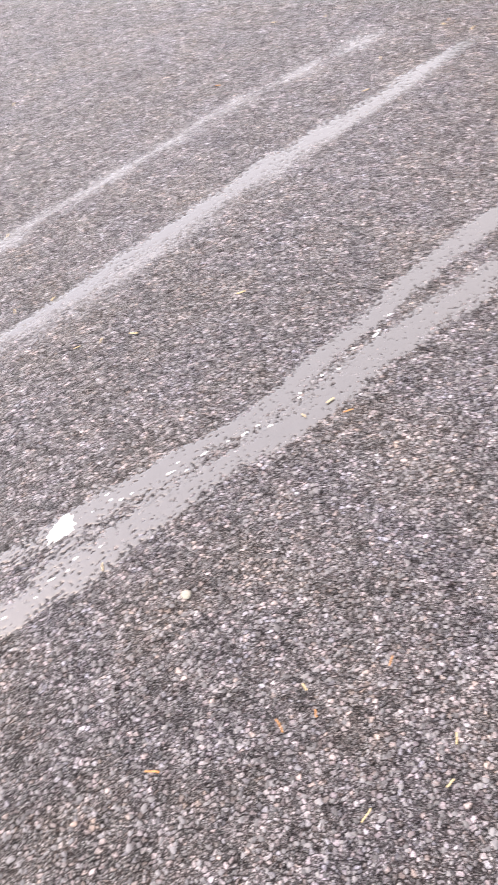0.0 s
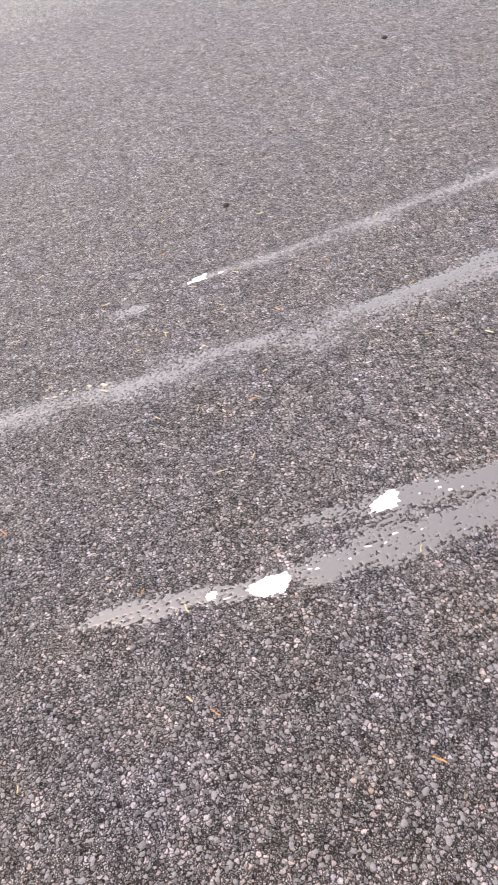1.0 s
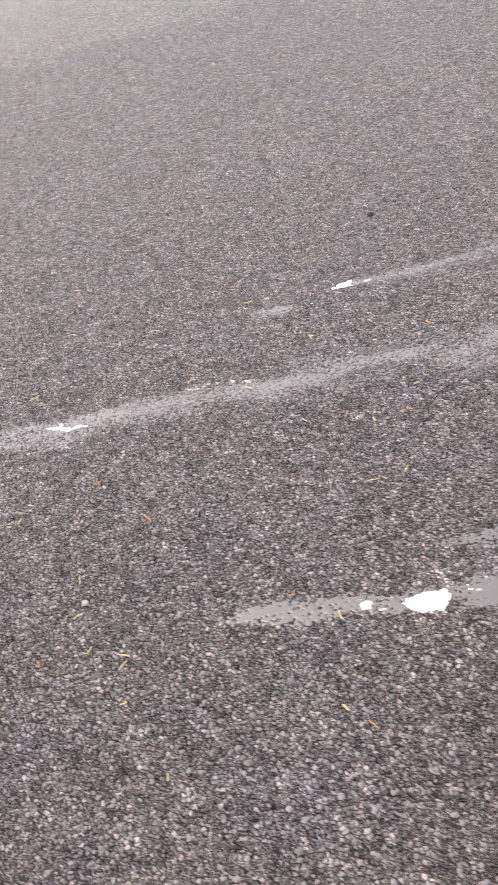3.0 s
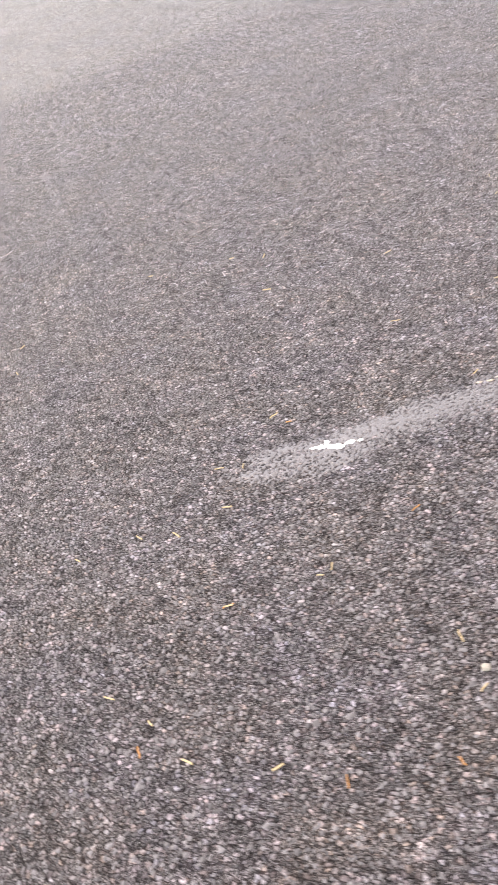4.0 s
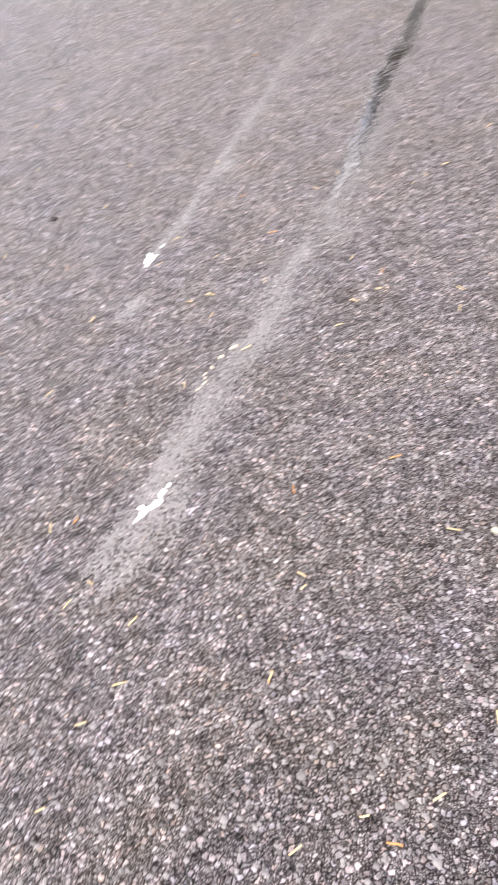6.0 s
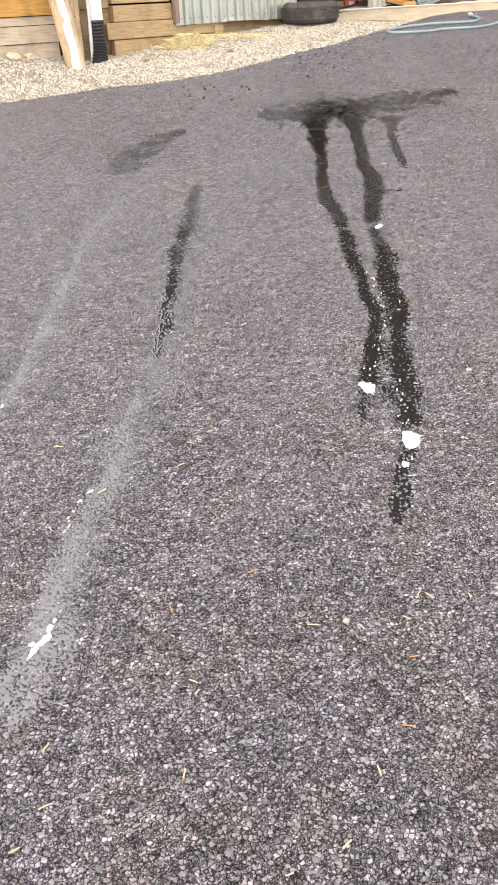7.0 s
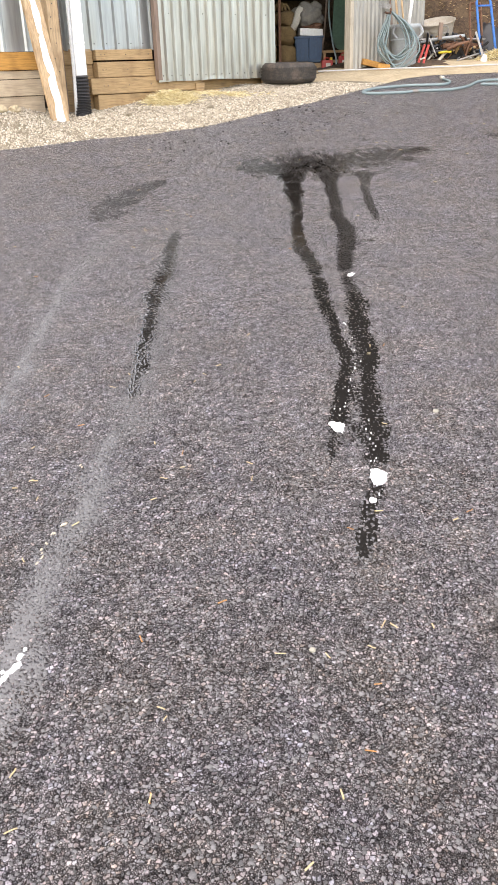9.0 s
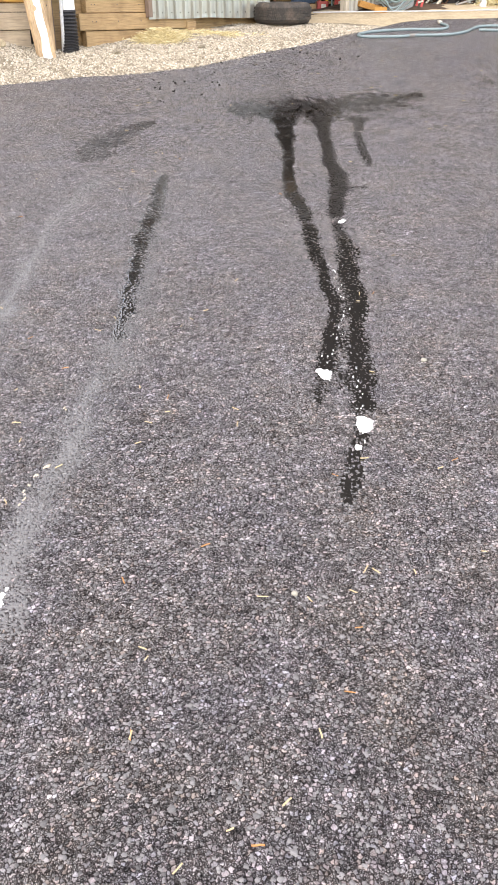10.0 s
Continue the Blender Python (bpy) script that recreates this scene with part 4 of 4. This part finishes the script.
# ---- inside the open doorway ----
BURLAP = plain("burlap", (0.19, 0.125, 0.055), 0.9, vary=0.4, scale=14, bumpy=0.5)
BLUE = plain("blue_plastic", (0.016, 0.055, 0.12), 0.45, vary=0.2, scale=8)
TARP = plain("grey_cloth", (0.19, 0.178, 0.155), 0.85, vary=0.2, scale=10, dirt=(0.25, 0.22, 0.17))
GREEN = plain("green_canvas", (0.07, 0.13, 0.09), 0.8, vary=0.2, scale=9)
RED = plain("red_plastic", (0.45, 0.04, 0.03), 0.45, vary=0.15, scale=10)
OFFWHITE = plain("off_white_plastic", (0.55, 0.52, 0.44), 0.5, vary=0.12, scale=9)
GREYPLASTIC = plain("grey_plastic", (0.36, 0.38, 0.39), 0.5, vary=0.12, scale=7, dirt=(0.25, 0.24, 0.22))
RUST = plain("rusty_iron", (0.2, 0.1, 0.06), 0.8, 0.2, vary=0.45, scale=16)
STEEL = plain("dull_steel", (0.35, 0.34, 0.32), 0.5, 0.5, vary=0.25, scale=12, dirt=(0.2, 0.13, 0.09))
TUBMETAL = plain("zinc_tub", (0.45, 0.4, 0.33), 0.6, 0.15, vary=0.15, scale=8, stretch=(1, 1, 3), dirt=(0.36, 0.29, 0.2))
HANDBLUE = plain("blue_enamel", (0.03, 0.16, 0.5), 0.4, vary=0.12, scale=10)
YELLOW = plain("yellow_paint", (0.6, 0.45, 0.03), 0.5, vary=0.15, scale=10)


def blob(m, size, seed, lump=0.25, subdiv=3, power=1.0):
    """A soft, lumpy body such as a filled sack."""
    bm = bmesh.new()
    bmesh.ops.create_icosphere(bm, subdivisions=subdiv, radius=1.0)
    for v in bm.verts:
        v.co = Vector([math.copysign(abs(c) ** power, c) for c in v.co])
        v.co *= 1 + lump * noise.noise(v.co * 1.6 + Vector((seed * 3.7, 0, 0))) + 0.3 * lump * noise.noise(v.co * 5 + Vector((0, seed * 3.7, 0)))
        v.co = Vector((v.co.x * size[0], v.co.y * size[1], v.co.z * size[2]))
    bmesh.ops.transform(bm, matrix=m, verts=bm.verts)
    return bm


for i, (x, y, z, sx, sz) in enumerate([(0.58, 12.62, 1.66, 0.12, 0.13), (0.57, 12.64, 1.9, 0.115, 0.13), (0.57, 12.66, 2.1, 0.11, 0.1), (0.37, 12.75, 1.66, 0.1, 0.13), (0.38, 12.76, 1.9, 0.1, 0.12), (0.4, 12.78, 2.1, 0.1, 0.09)]):
    tagged(part("sack", blob(pose(x, y, z), (sx, 0.17, sz), i + 1, 0.22, 3, 0.7), BURLAP, None, smooth=True), "tan burlap sack in a stack inside the doorway", "sack", "stacked sacks")
tagged(part("post", box(pose(0.47, 12.45, 2.0), (0.035, 0.05, 1.2)), RUST, None), "thin dark upright bar before the sacks", "bar")
tagged(part("sticks", joined(*[tube([(0.36 + 0.05 * k, 12.6, 2.2), (0.42 + 0.03 * k, 12.6, 2.27), (0.55 - 0.02 * k, 12.62, 2.25 + 0.02 * (k % 3))], 0.014, 6) for k in range(6)]), BURLAP, None), "dry brown brushwood lying on the sacks", "brushwood")
case = thing("tool_case", (0.66, 12.95, 2.38), "off-white plastic tool case with a handle", "tool case")
part("body", box(pose(0.66, 12.95, 2.46), (0.23, 0.1, 0.15), 0.015), OFFWHITE, case)
part("handle", tube([(0.62, 12.95, 2.53), (0.63, 12.95, 2.565), (0.69, 12.95, 2.565), (0.7, 12.95, 2.53)], 0.01, 6), OFFWHITE, case)
# shelf takes the shade colour too, to keep it from looking lit
tagged(part("shelf", box(pose(0.6, 12.95, 2.36), (0.7, 0.3, 0.03)), INTERIOR_SHADE, None), "wooden shelf inside the barn, coloured dark as if in shade", "shelf")

tote = thing("storage_tote", (0.855, 12.6, 1.56), "blue plastic storage tote with a rolled rim", "storage tote")
bm = bmesh.new()
bmesh.ops.create_cube(bm, size=1.0, matrix=Matrix.Diagonal((0.37, 0.3, 0.31, 1)))
for v in bm.verts:
    if v.co.z < 0:
        v.co.x *= 0.88
        v.co.y *= 0.88
bmesh.ops.bevel(bm, geom=bm.edges[:], offset=0.018, segments=2, affect="EDGES")
bmesh.ops.translate(bm, verts=bm.verts, vec=(0.855, 12.6, 1.72))
part("body", bm, BLUE, tote)
part("rim", box(pose(0.855, 12.6, 1.87), (0.395, 0.325, 0.028), 0.01), BLUE, tote)
for dx in (-0.1, 0.0, 0.1):
    part("rib", box(pose(0.855 + dx, 12.455, 1.73), (0.014, 0.02, 0.24), 0.004), BLUE, tote)
tagged(part("tote_stand", box(pose(0.855, 12.62, 1.5), (0.42, 0.36, 0.11)), TIMBER, None), "low dark wooden stand under the tote", "stand")
tagged(part("white_box", box(pose(0.88, 12.6, 1.93, 0, 4, 6), (0.31, 0.22, 0.09), 0.008), WHITE, None), "white carton on top of the blue tote", "carton")
tagged(part("rags", blob(pose(0.88, 12.58, 2.0), (0.14, 0.1, 0.04), 31, 0.5), RUST, None), "dark rags on the white carton", "rags")
tagged(part("cloth_bundle", blob(pose(0.86, 12.62, 2.13), (0.19, 0.15, 0.16), 33, 0.6, 4), TARP, None, smooth=True), "grey cloth bundle heaped on the tote", "cloth")
tagged(part("cloth_flap", blob(pose(0.71, 12.52, 2.1, 0, 24, 0), (0.055, 0.03, 0.16), 37, 0.5, 3), OFFWHITE, None, smooth=True), "pale cloth flap hanging from the bundle", "cloth")
bm = bmesh.new()
outline = [(1.2, 2.42), (1.38, 2.42), (1.375, 1.75), (1.34, 1.71), (1.28, 1.7), (1.22, 1.74), (1.175, 1.85), (1.185, 2.1)]
fr, bk = [bm.verts.new((x, 12.58, z)) for x, z in outline], [bm.verts.new((x, 12.62, z)) for x, z in outline]
bm.faces.new(fr)
bm.faces.new(bk[::-1])
for i in range(len(outline)):
    j = (i + 1) % len(outline)
    bm.faces.new((fr[i], bk[i], bk[j], fr[j]))
tagged(part("canvas_cover", bm, GREEN, None), "green canvas cover hanging with a rounded lower end", "canvas cover")
tagged(part("cable", tube([(1.14, 12.5, 2.6), (1.125, 12.5, 2.3), (1.125, 12.5, 2.1), (1.17, 12.48, 1.8), (1.215, 12.45, 1.6), (1.2, 12.4, 1.49), (1.1, 12.38, 1.47)], 0.011, 8), HOSE, None, smooth=True), "grey cable hanging down inside the doorway", "cable")
tagged(part("broom_handle", tube([(1.02, 12.6, 1.5), (1.08, 12.66, 2.0), (1.12, 12.7, 2.45)], 0.014, 8), TRIM, None), "dark wooden handle leaning inside the doorway", "handle")
stool = thing("step_stool", (1.2, 12.62, 1.46), "small dark wooden step stool", "stool")
part("top", box(pose(1.2, 12.62, 1.69), (0.32, 0.2, 0.03)), TIMBER, stool)
for dx in (-0.13, 0.13):
    part("leg", box(pose(1.2 + dx, 12.62, 1.57), (0.035, 0.18, 0.22)), TIMBER, stool)
part("stretcher", box(pose(1.2, 12.6, 1.57), (0.24, 0.03, 0.04)), TIMBER, stool)


def fuel_can(x, y, z, w, h, label):
    can = thing("fuel_can", (x, y, z), label, "fuel can", "fuel cans")
    part("body", box(pose(x, y, z + h * 0.42), (w, 0.1, h * 0.84), 0.015), RED, can)
    part("handle", tube([(x - w * 0.3, y, z + h * 0.82), (x - w * 0.2, y, z + h), (x + w * 0.15, y, z + h), (x + w * 0.25, y, z + h * 0.82)], 0.008, 6), RED, can)
    part("cap", lathe([(0.0, 0), (0.018, 0), (0.018, 0.03), (0.0, 0.03)], pose(x + w * 0.36, y, z + h * 0.84), 12), YELLOW, can)
    part("label", box(pose(x + 0.01, y - 0.053, z + h * 0.45), (w * 0.4, 0.004, h * 0.3), 0.001), OFFWHITE, can)


fuel_can(1.09, 12.38, 1.46, 0.15, 0.15, "low red plastic fuel can on the floor")
fuel_can(1.3, 12.36, 1.46, 0.12, 0.2, "upright red fuel can with a small label")

# ---- in front of the corrugated wall ----
lumber = thing("lumber", (1.67, 11.72, 1.45), "short orange-brown lumber offcuts lying by the wall", "lumber")
part("beam", box(pose(1.62, 11.8, 1.515, 0, 14, 12), (0.3, 0.1, 0.07), 0.006), ORANGE, lumber)
part("beam", box(pose(1.74, 11.66, 1.475, 0, 2, -8), (0.15, 0.09, 0.065), 0.006), ORANGE, lumber)

bin_ = thing("waste_bin", (2.04, 11.98, 1.44), "grey plastic waste bin holding tool handles", "waste bin")
bm = lathe([(0.0, 0.0), (0.145, 0.0), (0.15, 0.02), (0.18, 0.46), (0.2, 0.47), (0.2, 0.52), (0.19, 0.52), (0.175, 0.46), (0.14, 0.03), (0.0, 0.03)], pose(2.04, 11.98, 1.44), 28)
part("body", bm, GREYPLASTIC, bin_, smooth=True)
for a in (-0.155, 0.17):
    part("handle", tube([(2.04 + a, 11.82, 1.93), (2.04 + a * 1.15, 11.79, 1.86), (2.04 + a * 0.8, 11.8, 1.8)], 0.013, 6), GREYPLASTIC, bin_)
part("lower_band", lathe([(0.172, 0.33), (0.18, 0.335), (0.18, 0.35), (0.172, 0.355)], pose(2.04, 11.98, 1.44), 28), GREYPLASTIC, bin_, smooth=True)

coil = thing("hose_coil", (1.9, 11.72, 1.44), "grey-green garden hose hung in a long loose coil", "hose coil")
r8 = random.Random(21)
loops = []
for k in range(9):
    w, drop, dx = r8.uniform(0.12, 0.27), r8.uniform(0.5, 0.7), r8.uniform(-0.03, 0.05)
    yk = 11.68 + 0.012 * k
    loops.append(tube([(1.81, yk, 2.1), (1.84 - w * 0.55 + dx, yk - 0.02, 2.1 - drop * 0.35), (1.86 - w * 0.85 + dx, yk - 0.03, 2.1 - drop * 0.68), (1.88 + dx, yk - 0.03, 2.1 - drop), (1.9 + w * 0.9 + dx, yk - 0.02, 2.1 - drop * 0.7), (1.88 + w * 0.6 + dx, yk - 0.01, 2.1 - drop * 0.3), (1.82, yk, 2.1)], 0.0095, 8, 0.02))
for k, bm in enumerate(loops):
    part("loop", bm, HOSE, coil, smooth=True)
part("hook", tube([(1.8, 12.15, 2.12), (1.8, 11.9, 2.09), (1.8, 11.66, 2.08), (1.8, 11.65, 2.13)], 0.012, 8), RUST, coil, "rusty hook")

rake = thing("leaf_rake", (1.86, 12.05, 1.46), "fan rake with thin wire tines standing head up", "rake")
part("handle", tube([(1.9, 11.95, 1.5), (1.86, 12.0, 2.14)], 0.013, 8, smooth=False), TRIM, rake)
for k in range(11):
    a = radians(100 + 7 * k)
    part("tine", tube([(1.86, 12.0, 2.14), (1.86 + 0.2 * math.cos(a), 11.99, 2.14 + 0.15 * math.sin(a)), (1.86 + 0.42 * math.cos(a), 11.96, 2.12 + 0.34 * math.sin(a))], 0.0035, 5, 0.08), STEEL, rake)
part("cross_bar", tube([(1.66, 11.97, 2.28), (1.9, 11.97, 2.36)], 0.006, 5, smooth=False), STEEL, rake)
for x0, z0, x1, z1, mt, nm, lb, rr in ((2.06, 1.7, 2.18, 2.75, WHITE, "pole", "white plastic pole standing in the bin", 0.022), (2.0, 1.7, 1.86, 2.6, POSTWOOD, "garden_tool", "pale wooden tool handle standing in the bin", 0.014), (2.06, 1.7, 1.95, 2.55, POSTWOOD, "garden_tool", "pale wooden tool handle standing in the bin", 0.012), (1.9, 1.75, 1.83, 2.36, RUST, "garden_tool", "rusty red tool handle standing in the bin", 0.012)):
    tagged(part(nm, tube([(x0, 12.0, z0), (x1, 12.02, z1)], rr, 10, smooth=False), mt, None, smooth=True), lb, "pole" if nm == "pole" else "garden tool", "garden tools")
jack = thing("red_stand", (2.27, 11.95, 1.44), "slim red metal stand leaning beside the bin", "stand")
for x0, x1 in ((2.2, 2.3), (2.27, 2.35)):
    part("leg", leaning((x0, 11.95, 1.44), (x1, 11.97, 1.72), 0.03, 0.02, (0, -1, 0)), RED, jack)
part("rung", leaning((2.24, 11.95, 1.55), (2.31, 11.95, 1.57), 0.02, 0.015, (0, -1, 0)), OFFWHITE, jack)

# ---- scrap heap, wash tub and hand trucks by the bank ----
tub = thing("wash_tub", (2.64, 12.75, 1.78), "dented pale zinc wash tub with ring handle, tipped over", "wash tub")
mt = pose(2.62, 12.75, 1.79, 12, -8, 0)
part("body", lathe([(0.0, 0.0), (0.17, 0.0), (0.182, 0.02), (0.196, 0.06), (0.2, 0.07), (0.2, 0.08), (0.215, 0.14), (0.219, 0.15), (0.219, 0.16), (0.236, 0.215), (0.245, 0.22), (0.245, 0.235), (0.232, 0.23), (0.165, 0.02), (0.0, 0.02)], mt, 44), TUBMETAL, tub, smooth=True)
part("ring_handle", tube([mt @ Vector((0.05 + 0.045 * math.cos(a), -0.245, 0.16 + 0.045 * math.sin(a))) for a in [k * math.pi / 5 for k in range(11)]], 0.007, 6), STEEL, tub)

scrap = thing("scrap_heap", (2.7, 12.5, 1.44), "jumbled heap of rusty pipes, boards and metal scrap", "scrap heap")
r9 = random.Random(33)
PIPES = [((2.28, 12.4, 1.79), (3.2, 12.5, 1.77), 0.016, STEEL), ((2.3, 12.42, 1.76), (2.9, 12.4, 1.82), 0.02, GREYPLASTIC), ((2.47, 12.2, 1.45), (2.78, 12.5, 1.72), 0.02, JAMBWOOD), ((2.45, 12.3, 1.64), (2.75, 12.4, 1.66), 0.018, BLACKPLASTIC), ((2.55, 12.3, 1.62), (2.72, 12.32, 1.63), 0.016, YELLOW), ((2.62, 12.4, 1.7), (3.1, 12.5, 1.69), 0.035, RUST), ((2.66, 12.3, 1.66), (2.95, 12.34, 1.74), 0.02, RUST), ((2.5, 12.5, 1.5), (3.1, 12.6, 1.56), 0.03, RUST), ((2.8, 12.3, 1.52), (3.25, 12.5, 1.62), 0.014, STEEL), ((2.36, 12.3, 1.48), (2.6, 12.5, 1.7), 0.014, OFFWHITE), ((2.5, 12.2, 1.58), (2.4, 12.22, 1.8), 0.012, STEEL), ((2.9, 12.4, 1.45), (3.0, 12.4, 1.8), 0.014, RUST)]
for a, b, r, m in PIPES:
    part("pipe", tube([a, ((a[0] + b[0]) / 2, (a[1] + b[1]) / 2, (a[2] + b[2]) / 2 + r9.uniform(-0.02, 0.02)), b], r, 8, 0.1), m, scrap, smooth=True)
part("debris", blob(pose(2.76, 12.68, 1.52), (0.44, 0.16, 0.2), 61, 0.6, 4), DARKSTONE, scrap, "dark rusty debris")
for i in range(110):
    x = r9.uniform(2.33, 3.2)
    z = 1.46 + r9.random() * (0.36 - 0.5 * (x - 2.76) ** 2)
    part("bracket", box(pose(x, 12.5 + r9.uniform(-0.12, 0.1), z, r9.uniform(-40, 40), r9.uniform(-60, 60), r9.uniform(0, 180)), (r9.uniform(0.08, 0.32), r9.uniform(0.012, 0.034), r9.uniform(0.008, 0.026)), 0.003), r9.choice([RUST, RUST, STEEL, STEEL, TIMBER, BLACKPLASTIC, BLACKPLASTIC]), scrap)
tagged(part("short_post", box(pose(2.56, 12.3, 1.88, 0, 2, 0), (0.05, 0.05, 0.2)), TRIM, None), "short weathered post standing in the scrap", "post")


def hand_truck(x, y, z, lean, material, label, tall, wide):
    h = thing("hand_truck", (x, y, z), label, "hand truck", "hand trucks")
    top = Vector((x - lean, y + 0.12, z + tall))
    base = Vector((x, y, z + 0.06))
    for d in (-wide / 2, wide / 2):
        part("rail", tube([base + Vector((d, 0, 0)), top + Vector((d * 0.9, 0, -0.05)), top + Vector((d * 0.5, 0.0, 0.0))], 0.017, 8, 0.2), material, h, smooth=True)
    part("grip", tube([top + Vector((-wide * 0.3, 0, 0)), top + Vector((0, 0, 0.012)), top + Vector((wide * 0.3, 0, 0))], 0.017, 8, 0.05), material, h, smooth=True)
    for f in (0.12, 0.88):
        c = base.lerp(top, f)
        part("rung", tube([c + Vector((-wide / 2, 0, 0)), c + Vector((wide / 2, 0, 0))], 0.011, 8, smooth=False), material, h, smooth=True)
    part("toe_plate", box(pose(base.x, base.y - 0.08, z + 0.012), (wide * 1.2, 0.18, 0.012), 0.003), material, h)
    for d in (-wide * 0.62, wide * 0.62):
        at = pose(base.x + d, base.y + 0.09, z + 0.09, 0, 90, 0)
        wheel = part("wheel", lathe([(0.006, -0.024), (0.014, -0.024), (0.014, 0.024), (0.006, 0.024), (0.006, -0.024)], at, 16), STEEL, h, smooth=True)
        part("rim", lathe([(0.012, -0.012), (0.055, -0.018), (0.056, 0.018), (0.012, 0.012), (0.012, -0.012)], at, 24), STEEL, wheel, "dull steel rim", True)
        part("tyre", lathe([(0.054, -0.02), (0.075, -0.026), (0.09, -0.015), (0.09, 0.015), (0.075, 0.026), (0.054, 0.02), (0.054, -0.02)], at, 24), RUBBER, wheel, "black rubber tyre", True)
    return h


hand_truck(3.25, 12.4, 1.44, 0.1, HANDBLUE, "blue tubular hand truck standing by the bank", 0.82, 0.2)
hand_truck(3.14, 12.62, 1.45, 0.04, RUST, "rusty red hand truck behind the blue one", 0.76, 0.16)
tagged(part("dark_cover", blob(pose(3.36, 13.0, 1.62), (0.22, 0.2, 0.36), 51, 0.35, 3), BLACKPLASTIC, None, smooth=True), "dark plastic cover over something by the bank", "cover")
tagged(part("white_float", blob(pose(3.13, 12.2, 1.5), (0.045, 0.045, 0.075), 52, 0.3, 3), WHITE, None, smooth=True), "small white weathered object on the ground", "float")
tagged(part("paint_stick", leaning((3.02, 12.3, 1.86), (3.16, 12.3, 1.5), 0.028, 0.012, (0, -1, 0)), STEEL, None), "pale flat bar leaning on the hand truck", "bar")

# ---- hose lying on the drive ----
def on_drive(points, lift=0.014):
    return [(x, y, gz(x, y) + lift) for x, y in points]


hose = thing("garden_hose", (1.24, 10.1, gz(1.24, 10.1)), "grey-green garden hose lying in a flat bend on the asphalt", "garden hose")
part("length", tube(on_drive([(2.28, 10.68), (2.31, 10.46), (2.19, 10.27), (1.8, 10.25), (1.43, 10.11), (1.26, 9.91), (1.33, 9.79), (1.68, 9.8), (1.83, 9.87), (2.19, 9.91), (2.43, 10.1), (2.63, 10.42), (2.86, 10.5), (3.5, 10.45)]), 0.015, 10), HOSE, hose, smooth=True)
part("length", tube(on_drive([(2.6, 10.22), (2.78, 10.19), (3.3, 10.12)]), 0.015, 10), HOSE, hose, smooth=True)
part("nozzle", lathe([(0.0, 0), (0.02, 0), (0.022, 0.03), (0.016, 0.05), (0.018, 0.08), (0.0, 0.08)], pose(2.28, 10.68, gz(2.28, 10.68) + 0.02, -80, 0, 10), 14), OFFWHITE, hose, "pale hose end fitting", True)
part("coupling", tube(on_drive([(1.78, 9.85), (1.84, 9.87)]), 0.02, 10), STEEL, hose)
cable = tagged(part("hose", tube([(x, y, gz(x, y) + 0.024) for x, y in ((0.9, 11.5), (1.4, 11.55), (2.0, 11.58), (2.6, 11.62), (3.2, 11.7), (4.0, 11.7))], 0.008, 8, 0.1), CONDUIT, None, smooth=True), "long grey hose lying along the foot of the barn", "hose")
